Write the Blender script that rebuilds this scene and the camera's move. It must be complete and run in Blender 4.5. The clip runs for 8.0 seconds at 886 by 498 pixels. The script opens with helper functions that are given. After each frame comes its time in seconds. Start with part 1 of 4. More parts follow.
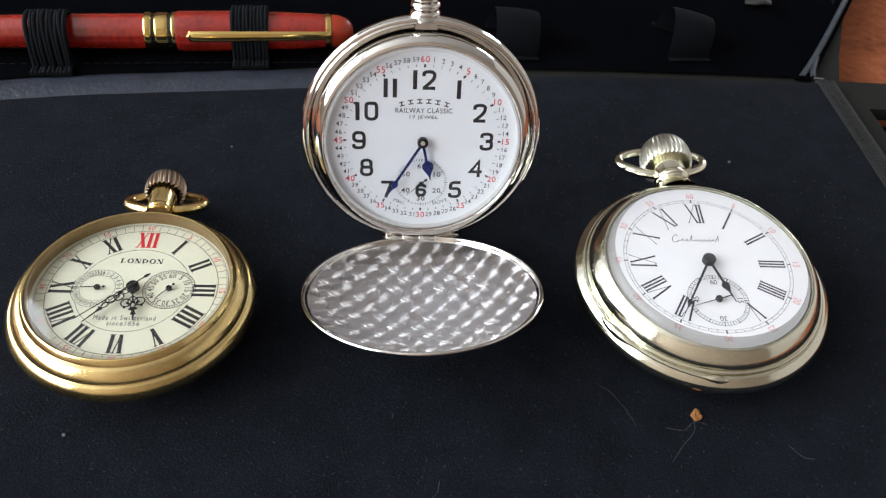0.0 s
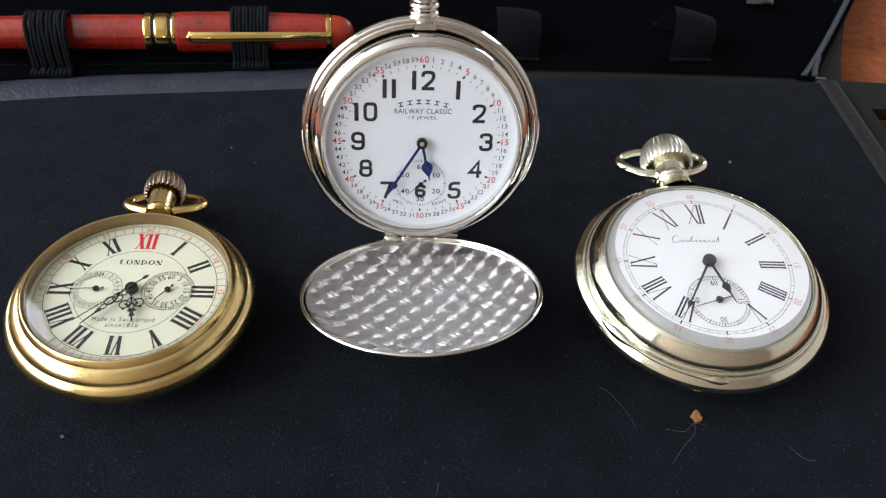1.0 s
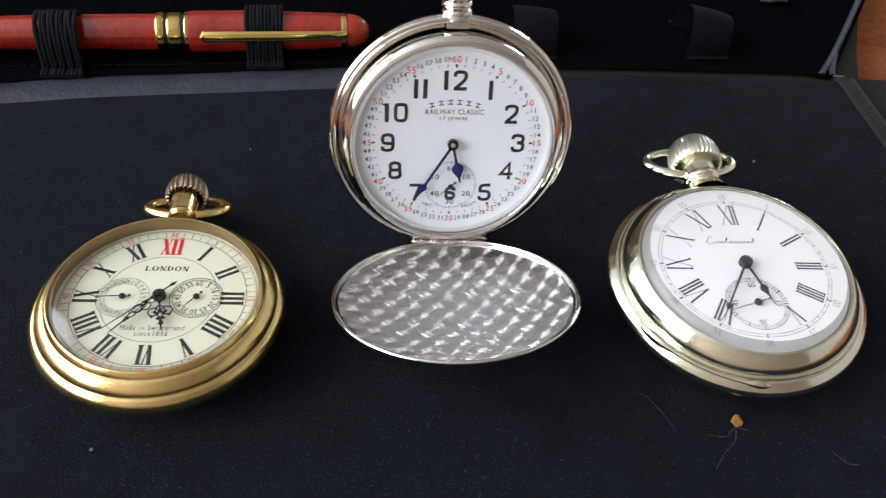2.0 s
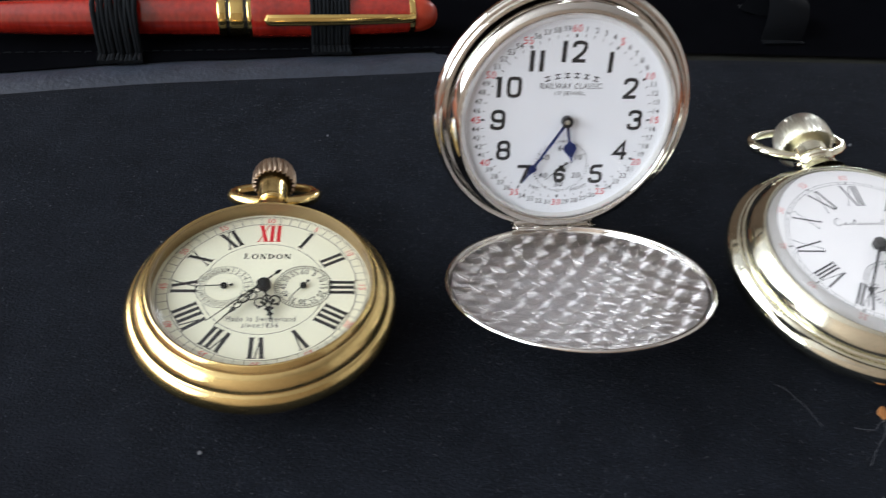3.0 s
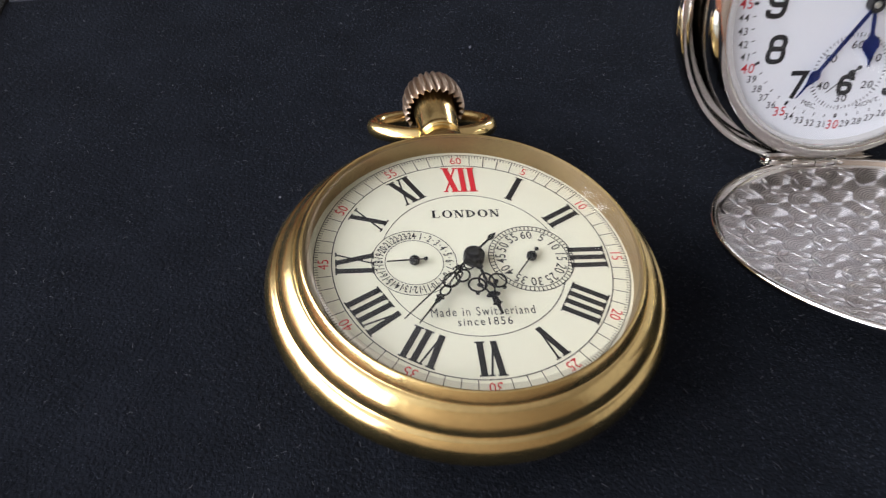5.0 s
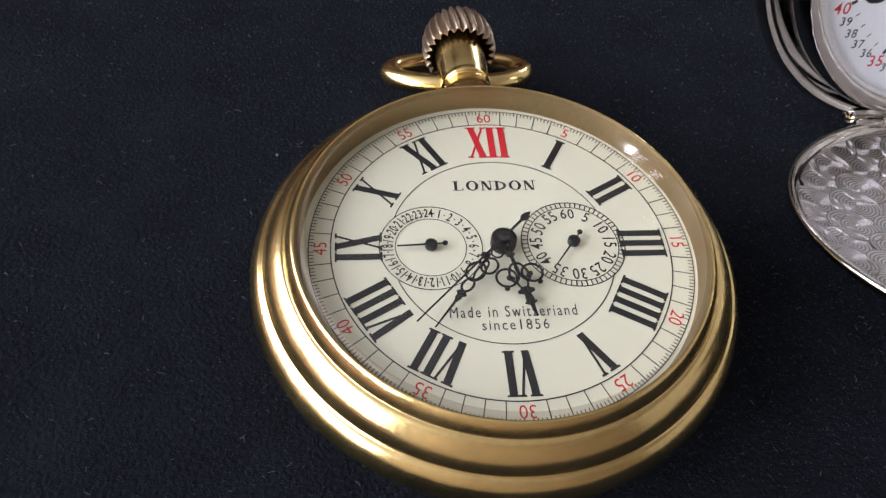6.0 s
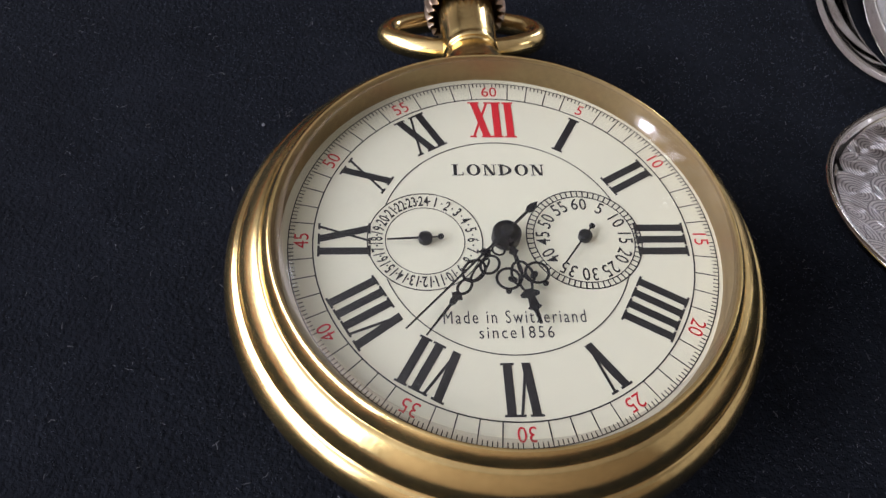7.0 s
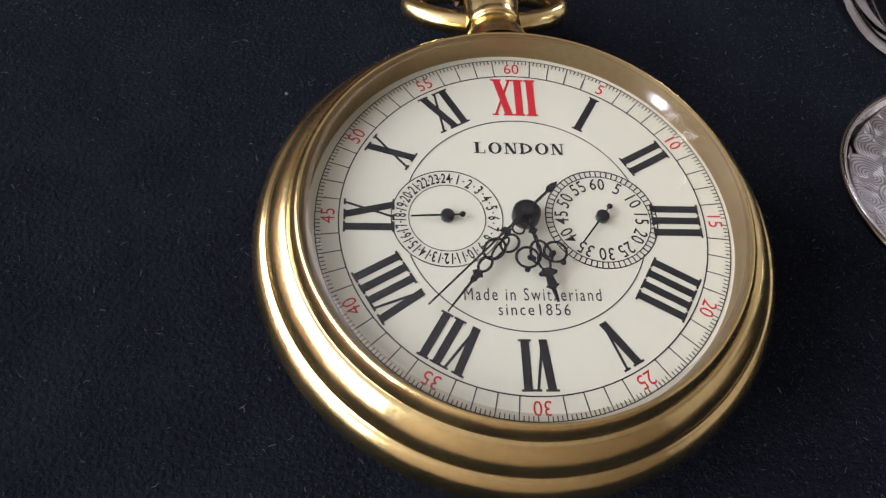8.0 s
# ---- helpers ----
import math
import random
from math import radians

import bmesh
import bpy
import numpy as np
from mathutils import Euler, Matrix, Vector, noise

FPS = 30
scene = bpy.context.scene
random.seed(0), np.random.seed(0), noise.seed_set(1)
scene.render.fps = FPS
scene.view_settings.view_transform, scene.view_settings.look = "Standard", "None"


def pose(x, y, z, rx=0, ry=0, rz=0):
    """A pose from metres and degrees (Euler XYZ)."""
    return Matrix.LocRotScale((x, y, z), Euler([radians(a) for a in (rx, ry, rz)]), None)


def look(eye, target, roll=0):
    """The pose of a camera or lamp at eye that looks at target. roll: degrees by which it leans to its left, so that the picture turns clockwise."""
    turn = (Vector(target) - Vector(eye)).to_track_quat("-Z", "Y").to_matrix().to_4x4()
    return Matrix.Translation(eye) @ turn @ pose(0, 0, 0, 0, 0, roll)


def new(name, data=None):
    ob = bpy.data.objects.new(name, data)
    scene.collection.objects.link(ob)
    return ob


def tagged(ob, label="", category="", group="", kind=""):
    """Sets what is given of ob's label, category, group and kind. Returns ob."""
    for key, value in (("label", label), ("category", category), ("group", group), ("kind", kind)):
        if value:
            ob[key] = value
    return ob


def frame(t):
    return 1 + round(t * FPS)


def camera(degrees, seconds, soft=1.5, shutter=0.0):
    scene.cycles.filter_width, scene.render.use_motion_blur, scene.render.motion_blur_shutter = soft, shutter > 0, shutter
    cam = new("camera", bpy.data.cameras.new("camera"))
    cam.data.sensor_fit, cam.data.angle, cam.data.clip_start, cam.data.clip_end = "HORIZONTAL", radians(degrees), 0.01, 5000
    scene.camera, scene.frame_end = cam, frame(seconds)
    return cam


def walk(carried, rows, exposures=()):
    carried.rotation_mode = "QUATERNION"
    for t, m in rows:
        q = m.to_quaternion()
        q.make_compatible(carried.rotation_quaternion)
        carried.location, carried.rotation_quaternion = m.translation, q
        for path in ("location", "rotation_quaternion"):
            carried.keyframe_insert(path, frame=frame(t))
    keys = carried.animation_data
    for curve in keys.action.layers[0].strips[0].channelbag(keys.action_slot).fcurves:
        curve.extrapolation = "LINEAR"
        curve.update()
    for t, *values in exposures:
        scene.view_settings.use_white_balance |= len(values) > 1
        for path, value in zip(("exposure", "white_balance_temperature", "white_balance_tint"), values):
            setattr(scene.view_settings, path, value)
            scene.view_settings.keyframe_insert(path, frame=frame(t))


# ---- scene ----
cam = camera(58.065, 8.0, soft=1.3, shutter=0.5)
PATH = [
    (0.0, 0.04866, -0.11059, 0.13758, 44.836, -4.614, -2.284),
    (0.5, 0.04866, -0.11060, 0.13763, 44.959, -4.623, -2.302),
    (1.0, 0.04952, -0.11018, 0.13749, 44.826, -4.414, -2.161),
    (1.2, 0.04952, -0.11004, 0.13763, 44.724, -4.419, -2.243),
    (2.3, 0.03390, -0.10528, 0.13118, 44.943, -4.955, -3.320),
    (2.5, 0.02949, -0.10471, 0.12789, 45.366, -5.035, -3.409),
    (3.0, 0.01600, -0.10028, 0.12059, 45.731, -4.932, -4.174),
    (3.5, 0.00251, -0.09320, 0.10994, 45.481, -4.737, -3.987),
    (4.0, -0.00705, -0.08236, 0.09971, 44.670, -4.755, -5.136),
    (4.5, -0.01320, -0.07127, 0.08891, 43.703, -4.741, -6.614),
    (5.0, -0.01642, -0.06160, 0.08286, 42.352, -4.705, -6.409),
    (5.2, -0.01633, -0.05714, 0.08044, 41.340, -4.527, -5.891),
    (6.3, -0.01346, -0.04330, 0.07155, 35.624, -4.159, -4.168),
    (6.5, -0.01351, -0.04087, 0.07025, 34.788, -4.607, -4.095),
    (7.0, -0.01157, -0.03831, 0.07005, 33.006, -4.040, -2.969),
    (7.5, -0.01337, -0.03687, 0.07274, 29.859, -4.776, -2.275),
    (8.0, -0.01324, -0.03743, 0.07306, 29.359, -4.416, -1.686),
]
ROWS = []
for t, *six in PATH:
    ROWS.append((t, pose(*six)))
# the clip darkens and turns a little pinker as the camera comes near
walk(cam, ROWS, [(0.0, 0.30, 6500, 11), (2.5, 0.28, 6500, 11), (5.0, 0.26, 6520, 17), (6.4, 0.0, 6480, 20), (8.0, -0.02, 6370, 22)])

# ---- world and lights ----
world = bpy.data.worlds.new("sky_world")
scene.world = world
world.use_nodes = True
sky = world.node_tree.nodes.new("ShaderNodeTexSky")
sky.sky_type = "NISHITA"
sky.sun_disc = False
sky.sun_elevation, sky.sun_rotation = radians(38), radians(60)
world.node_tree.links.new(sky.outputs[0], world.node_tree.nodes["Background"].inputs[0])
world.node_tree.nodes["Background"].inputs[1].default_value = 0.08


def window_light(name, eye, target, w, h, watts, color):
    lamp = bpy.data.lights.new(name, "AREA")
    lamp.shape, lamp.size, lamp.size_y, lamp.energy, lamp.color = "RECTANGLE", w, h, watts, color
    ob = new(name, lamp)
    ob.matrix_world = look(eye, target)
    return ob


window_light("window_daylight_west", (-1.58, -0.3, 0.93), (0, -0.3, 0.93), 2.5, 1.44, 90, (0.86, 0.93, 1.0))
window_light("window_daylight_north", (1.52, 2.18, 0.82), (1.52, 0, 0.82), 0.13, 0.42, 7, (0.86, 0.93, 1.0))
window_light("window_daylight_north", (1.80, 2.18, 0.82), (1.80, 0, 0.82), 0.13, 0.42, 7, (0.86, 0.93, 1.0))

# ---- small helpers for shapes, in millimetres ----
MM = 0.001


def lathe(profile, seg=96, flute=None):
    """Turn (r, z) pairs about z. flute(angle, i) gives a factor on the radius."""
    v, f = [], []
    for i, (r, z) in enumerate(profile):
        for k in range(seg):
            a = 2 * math.pi * k / seg
            q = r * (flute(a, i) if flute else 1.0)
            v.append((q * math.cos(a), q * math.sin(a), z))
    for i in range(len(profile) - 1):
        for k in range(seg):
            n = (k + 1) % seg
            f.append((i * seg + k, i * seg + n, (i + 1) * seg + n, (i + 1) * seg + k))
    return v, f


def smooth_profile(points, steps=4):
    """Catmull-Rom through (r, z) pairs."""
    out = []
    p = [points[0]] + list(points) + [points[-1]]
    for i in range(1, len(p) - 2):
        for s in range(steps):
            t = s / steps
            out.append(tuple(0.5 * (2 * p[i][c] + (p[i + 1][c] - p[i - 1][c]) * t
                       + (2 * p[i - 1][c] - 5 * p[i][c] + 4 * p[i + 1][c] - p[i + 2][c]) * t * t
                       + (3 * p[i][c] - p[i - 1][c] - 3 * p[i + 1][c] + p[i + 2][c]) * t ** 3) for c in range(len(p[0]))))
    out.append(tuple(points[-1]))
    return out


def moved(geo, m):
    return [tuple(m @ Vector(v)) for v in geo[0]], geo[1]


def joined(geos):
    v, f = [], []
    for gv, gf in geos:
        n = len(v)
        v += gv
        f += [tuple(i + n for i in face) for face in gf]
    return v, f


def slab(poly, z0, z1):
    """A flat shape with thickness from a convex or simple outline."""
    n = len(poly)
    v = [(x, y, z0) for x, y in poly] + [(x, y, z1) for x, y in poly]
    f = [tuple(range(n, 2 * n)), tuple(range(n - 1, -1, -1))]
    f += [(i, (i + 1) % n, n + (i + 1) % n, n + i) for i in range(n)]
    return v, f


def flat(poly, z=0.0):
    return [(x, y, z) for x, y in poly], [tuple(range(len(poly)))]


def ellipse(cx, cy, rx, ry, n=24, turn=0.0):
    c, s = math.cos(turn), math.sin(turn)
    out = []
    for k in range(n):
        a = 2 * math.pi * k / n
        x, y = rx * math.cos(a), ry * math.sin(a)
        out.append((cx + c * x - s * y, cy + s * x + c * y))
    return out


def tube(points, radius, seg=8, closed=False, flatten=1.0):
    """A round wire along points; radius is a number or a list."""
    pts = [Vector(p) for p in points]
    n = len(pts)
    v, f = [], []
    side = None
    for i in range(n):
        ahead = pts[(i + 1) % n] - pts[i - 1] if closed or 0 < i < n - 1 else (pts[1] - pts[0] if i == 0 else pts[-1] - pts[-2])
        ahead.normalize()
        if side is None:
            side = ahead.cross(Vector((0, 0, 1)))
            if side.length < 0.1:
                side = ahead.cross(Vector((1, 0, 0)))
        side = (side - ahead * side.dot(ahead)).normalized()
        up = side.cross(ahead)
        r = radius[i] if isinstance(radius, (list, tuple)) else radius
        for k in range(seg):
            a = 2 * math.pi * k / seg
            v.append(tuple(pts[i] + side * (r * math.cos(a)) + up * (r * flatten * math.sin(a))))
    last = n if closed else n - 1
    for i in range(last):
        j = (i + 1) % n
        for k in range(seg):
            m = (k + 1) % seg
            f.append((i * seg + k, i * seg + m, j * seg + m, j * seg + k))
    if not closed:
        f += [tuple(range(seg - 1, -1, -1)), tuple((n - 1) * seg + k for k in range(seg))]
    return v, f


def band(r0, r1, z=0.0, seg=120, a0=0.0, a1=2 * math.pi):
    """A flat printed ring or arc."""
    v, f = [], []
    whole = a1 - a0 > 6.28
    n = seg if whole else seg + 1
    for k in range(n):
        a = a0 + (a1 - a0) * k / seg
        v += [(r0 * math.cos(a), r0 * math.sin(a), z), (r1 * math.cos(a), r1 * math.sin(a), z)]
    for k in range(seg):
        m = (k + 1) % n
        f.append((2 * k, 2 * k + 1, 2 * m + 1, 2 * m))
    return v, f


def box(x0, x1, y0, y1, z0, z1):
    return slab([(x0, y0), (x1, y0), (x1, y1), (x0, y1)], z0, z1)


def mesh_of(name, geo, material, smooth=35):
    me = bpy.data.meshes.new(name)
    me.from_pydata([(x * MM, y * MM, z * MM) for x, y, z in geo[0]], [], geo[1])
    me.materials.append(material)
    if smooth:
        me.shade_smooth()
        me.set_sharp_from_angle(angle=radians(smooth))
    else:
        me.shade_flat()
    me.update()
    return me


def thing(name, m, label, category, group="", kind=""):
    ob = new(name)
    ob.empty_display_size = 0.01
    ob.matrix_world = m
    return tagged(ob, label, category, group, kind)


def part(name, geo, material, parent, label="", m=None, smooth=35):
    ob = new(name, mesh_of(name, geo, material, smooth))
    ob.parent = parent
    if m is not None:
        ob.matrix_basis = m
    return tagged(ob, label)


def piece(name, mesh, parent, m):
    ob = new(name, mesh)
    ob.parent = parent
    ob.matrix_basis = m
    return ob


def whole(name, geo, material, label, category, m=None, group="", kind="", smooth=35):
    ob = new(name, mesh_of(name, geo, material, smooth))
    if m is not None:
        ob.matrix_world = m
    return tagged(ob, label, category, group, kind)


def at(x, y, z=0.0, turn=0.0):
    """A local pose in millimetres, turned clockwise in degrees."""
    return Matrix.Translation((x * MM, y * MM, z * MM)) @ Matrix.Rotation(-radians(turn), 4, "Z")


TEXTS = {}


def text_mesh(body, high, material, bold=0.0, wide=0.0, narrow=1.0, space=1.0):
    """A word as a flat mesh, centred, high millimetres tall."""
    key = (body, high, material.name, bold, wide, narrow)
    if key in TEXTS:
        return TEXTS[key]
    cu = bpy.data.curves.new("word", "FONT")
    cu.body, cu.size, cu.resolution_u, cu.offset = body, 1.0, 3, bold
    cu.space_character = space + (0.12 if bold else 0.0)
    ob = new("word", cu)
    me = bpy.data.meshes.new_from_object(ob.evaluated_get(bpy.context.evaluated_depsgraph_get()))
    bpy.data.objects.remove(ob)
    co = np.array([v.co[:] for v in me.vertices])
    lo, hi = co.min(0), co.max(0)
    s = high / (hi[1] - lo[1])
    sx = wide / (hi[0] - lo[0]) if wide else s * narrow
    co = (co - (lo + hi) / 2) * (sx, s, 1)
    for v, p in zip(me.vertices, co):
        v.co = (p[0] * MM, p[1] * MM, 0)
    me.materials.clear()
    me.materials.append(material)
    TEXTS[key] = me
    return me


def serif_bar(x, w, h, serif=0.34):
    """An upright stroke with bracketed serifs."""
    t = 0.045 * h
    return [[(x - w / 2, -h / 2), (x + w / 2, -h / 2), (x + w / 2, h / 2), (x - w / 2, h / 2)],
            [(x - w / 2 - serif, -h / 2), (x + w / 2 + serif, -h / 2), (x + w / 2 + serif, -h / 2 + t), (x - w / 2 - serif, -h / 2 + t)],
            [(x - w / 2 - serif, h / 2 - t), (x + w / 2 + serif, h / 2 - t), (x + w / 2 + serif, h / 2), (x - w / 2 - serif, h / 2)]]


def slant(x0, x1, w, h):
    return [(x0 - w / 2, h / 2), (x1 - w / 2, -h / 2), (x1 + w / 2, -h / 2), (x0 + w / 2, h / 2)]


def roman(body, h, thick, thin, gap, serif):
    """Roman numeral strokes, centred."""
    x, polys = 0.0, []
    t = 0.045 * h
    for ch in body:
        if ch == "I":
            polys += serif_bar(x + thick / 2, thick, h, serif)
            x += thick + gap
        else:
            w = 0.40 * h if ch == "X" else 0.37 * h
            if ch == "X":
                polys += [slant(x + thick / 2, x + w - thick / 2, thick, h), slant(x + w - thin / 2, x + thin / 2, thin, h)]
                for yy in (-h / 2, h / 2 - t):
                    for xx in ((x + w - thick / 2, thick) if yy < 0 else (x + thick / 2, thick), (x + thin / 2, thin) if yy < 0 else (x + w - thin / 2, thin)):
                        polys.append([(xx[0] - xx[1] / 2 - serif, yy), (xx[0] + xx[1] / 2 + serif, yy), (xx[0] + xx[1] / 2 + serif, yy + t), (xx[0] - xx[1] / 2 - serif, yy + t)])
            else:
                polys += [slant(x + thick / 2, x + w / 2, thick, h), slant(x + w - thin / 2, x + w / 2, thin, h)]
                for xx in ((x + thick / 2, thick), (x + w - thin / 2, thin)):
                    polys.append([(xx[0] - xx[1] / 2 - serif, h / 2 - t), (xx[0] + xx[1] / 2 + serif, h / 2 - t), (xx[0] + xx[1] / 2 + serif, h / 2), (xx[0] - xx[1] / 2 - serif, h / 2)])
            x += w + gap * 0.6
    mid = (x - gap) / 2
    return joined([flat([(px - mid, py) for px, py in poly], 0.0015 * i) for i, poly in enumerate(polys)])


# ---- materials ----
def nodes_of(name):
    m = bpy.data.materials.new(name)
    m.use_nodes = True
    return m, m.node_tree.nodes, m.node_tree.links, m.node_tree.nodes["Principled BSDF"]


def surface(name, color, rough, metal=0.0, vary=0.15, scale=400.0, fine=4000.0, bump=0.0, bump_scale=3000.0, rough_vary=0.08,
            coat=0.0, sheen=0.0, spec=0.5, stretch=(1, 1, 1), random_value=0.0):
    """A surface with two scales of variation in colour and gloss, and fine relief (bump in millimetres)."""
    m, nd, ln, bsdf = nodes_of(name)
    co = nd.new("ShaderNodeTexCoord")
    mp = nd.new("ShaderNodeMapping")
    mp.inputs["Scale"].default_value = stretch
    ln.new(co.outputs["Object"], mp.inputs["Vector"])
    big, small = nd.new("ShaderNodeTexNoise"), nd.new("ShaderNodeTexNoise")
    for n, s in ((big, scale), (small, fine)):
        n.inputs["Scale"].default_value = s
        n.inputs["Detail"].default_value = 4
        ln.new(mp.outputs[0], n.inputs["Vector"])
    add = nd.new("ShaderNodeMath")
    add.operation = "ADD"
    ln.new(big.outputs["Fac"], add.inputs[0])
    ln.new(small.outputs["Fac"], add.inputs[1])
    rng = nd.new("ShaderNodeMapRange")
    rng.inputs["From Min"].default_value, rng.inputs["From Max"].default_value = 0.6, 1.4
    ln.new(add.outputs[0], rng.inputs["Value"])
    mix = nd.new("ShaderNodeMix")
    mix.data_type = "RGBA"
    mix.inputs["A"].default_value = (*[c * (1 - vary) for c in color], 1)
    mix.inputs["B"].default_value = (*[min(1, c * (1 + vary)) for c in color], 1)
    ln.new(rng.outputs[0], mix.inputs["Factor"])
    last = mix.outputs["Result"]
    if random_value:
        info = nd.new("ShaderNodeObjectInfo")
        hsv = nd.new("ShaderNodeHueSaturation")
        r2 = nd.new("ShaderNodeMapRange")
        r2.inputs["To Min"].default_value, r2.inputs["To Max"].default_value = 1 - random_value, 1 + random_value
        ln.new(info.outputs["Random"], r2.inputs["Value"])
        ln.new(r2.outputs[0], hsv.inputs["Value"])
        ln.new(last, hsv.inputs["Color"])
        last = hsv.outputs[0]
    ln.new(last, bsdf.inputs["Base Color"])
    rr = nd.new("ShaderNodeMapRange")
    rr.inputs["To Min"].default_value, rr.inputs["To Max"].default_value = max(0.02, rough - rough_vary), min(1, rough + rough_vary)
    ln.new(big.outputs["Fac"], rr.inputs["Value"])
    ln.new(rr.outputs[0], bsdf.inputs["Roughness"])
    bsdf.inputs["Metallic"].default_value = metal
    bsdf.inputs["Coat Weight"].default_value = coat
    bsdf.inputs["Coat Roughness"].default_value = 0.08
    bsdf.inputs["Sheen Weight"].default_value = sheen
    bsdf.inputs["Specular IOR Level"].default_value = spec
    if bump:
        tex = nd.new("ShaderNodeTexNoise")
        tex.inputs["Scale"].default_value, tex.inputs["Detail"].default_value = bump_scale, 3
        ln.new(mp.outputs[0], tex.inputs["Vector"])
        b = nd.new("ShaderNodeBump")
        b.inputs["Strength"].default_value, b.inputs["Distance"].default_value = 1.0, bump * MM
        ln.new(tex.outputs["Fac"], b.inputs["Height"])
        ln.new(b.outputs[0], bsdf.inputs["Normal"])
    return m


def glass_material(name):
    m, nd, ln, bsdf = nodes_of(name)
    clear, gloss, mix, fres = nd.new("ShaderNodeBsdfTransparent"), nd.new("ShaderNodeBsdfGlossy"), nd.new("ShaderNodeMixShader"), nd.new("ShaderNodeFresnel")
    fres.inputs["IOR"].default_value = 1.5
    gloss.inputs["Roughness"].default_value = 0.11
    clear.inputs["Color"].default_value = (0.985, 0.99, 0.985, 1)
    ln.new(fres.outputs[0], mix.inputs[0])
    ln.new(clear.outputs[0], mix.inputs[1])
    ln.new(gloss.outputs[0], mix.inputs[2])
    ln.new(mix.outputs[0], nd["Material Output"].inputs["Surface"])
    nd.remove(bsdf)
    return m


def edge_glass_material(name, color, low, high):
    """The slightly milky rim of an old watch glass, as a see-through tint."""
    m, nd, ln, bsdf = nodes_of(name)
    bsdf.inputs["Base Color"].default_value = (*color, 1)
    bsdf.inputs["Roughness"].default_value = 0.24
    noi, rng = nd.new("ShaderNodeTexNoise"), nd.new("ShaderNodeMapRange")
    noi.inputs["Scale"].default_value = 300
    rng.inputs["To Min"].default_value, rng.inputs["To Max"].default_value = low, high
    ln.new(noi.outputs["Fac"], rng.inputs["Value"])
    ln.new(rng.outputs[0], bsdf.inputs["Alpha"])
    return m


def turned_material(name):
    """Overlapping circular brushing: rings about each spot, with gloss stretched along them."""
    m, nd, ln, bsdf = nodes_of(name)
    tan = nd.new("ShaderNodeTangent")
    tan.direction_type, tan.uv_map = "UV_MAP", "spots"
    ln.new(tan.outputs[0], bsdf.inputs["Tangent"])
    bsdf.inputs["Anisotropic"].default_value = 1.0
    bsdf.inputs["Anisotropic Rotation"].default_value = 0.25
    noi, ramp = nd.new("ShaderNodeTexNoise"), nd.new("ShaderNodeMapRange")
    noi.inputs["Scale"].default_value = 900
    ramp.inputs["To Min"].default_value, ramp.inputs["To Max"].default_value = 0.32, 0.42
    ln.new(noi.outputs["Fac"], ramp.inputs["Value"])
    ln.new(ramp.outputs[0], bsdf.inputs["Roughness"])
    # the burnished ground between the brush lines
    plain, mix = nd.new("ShaderNodeBsdfGlossy"), nd.new("ShaderNodeMixShader")
    plain.inputs["Color"].default_value = (0.60, 0.58, 0.59, 1)
    plain.inputs["Roughness"].default_value = 0.2
    mix.inputs[0].default_value = 0.08
    ln.new(bsdf.outputs[0], mix.inputs[1])
    ln.new(plain.outputs[0], mix.inputs[2])
    ln.new(mix.outputs[0], nd["Material Output"].inputs["Surface"])
    uv, sep, wave, rng, mixc = nd.new("ShaderNodeUVMap"), nd.new("ShaderNodeSeparateXYZ"), nd.new("ShaderNodeMath"), nd.new("ShaderNodeMapRange"), nd.new("ShaderNodeMix")
    uv.uv_map = "spots"
    ln.new(uv.outputs[0], sep.inputs[0])
    turn = nd.new("ShaderNodeMath")
    turn.operation, turn.inputs[1].default_value = "MULTIPLY", 2 * math.pi * 8
    ln.new(sep.outputs["Y"], turn.inputs[0])
    wave.operation = "SINE"
    ln.new(turn.outputs[0], wave.inputs[0])
    rng.inputs["From Min"].default_value, rng.inputs["From Max"].default_value = -0.9, 0.3
    ln.new(wave.outputs[0], rng.inputs["Value"])
    mixc.data_type = "RGBA"
    mixc.inputs["A"].default_value, mixc.inputs["B"].default_value = (0.36, 0.34, 0.335, 1), (0.84, 0.80, 0.785, 1)
    ln.new(rng.outputs[0], mixc.inputs["Factor"])
    ln.new(mixc.outputs["Result"], bsdf.inputs["Base Color"])
    bsdf.inputs["Metallic"].default_value = 1.0
    return m


GOLD = surface("polished_brass", (0.87, 0.655, 0.285), 0.22, 1.0, 0.14, 150, 1800, 0.065, 330, 0.09)
BRONZE = surface("worn_bronze", (0.40, 0.30, 0.22), 0.40, 1.0, 0.2, 300, 2500, 0.006, 1500)
# brass browned and roughened to imitate dark reflections inside the bezel
DIM_BRASS = surface("dark_reflection_brass", (0.36, 0.26, 0.14), 0.42, 1.0, 0.15, 200, 1800, 0.004, 900)
CHROME = surface("polished_chrome", (0.80, 0.78, 0.74), 0.07, 1.0, 0.05, 120, 1500, 0.001, 600, 0.03)
NICKEL = surface("worn_nickel_silver", (0.88, 0.855, 0.69), 0.14, 1.0, 0.12, 140, 1600, 0.02, 300, 0.09)
SATIN_NICKEL = surface("satin_nickel", (0.80, 0.78, 0.68), 0.32, 1.0, 0.15, 140, 1600, 0.008, 600, 0.1)
TURNED = turned_material("engine_turned_steel")
CREAM = surface("cream_dial_lacquer", (0.735, 0.715, 0.56), 0.35, 0, 0.03, 60, 2500)
ENAMEL = surface("white_dial_enamel", (0.85, 0.86, 0.89), 0.25, 0, 0.02, 60, 2500)
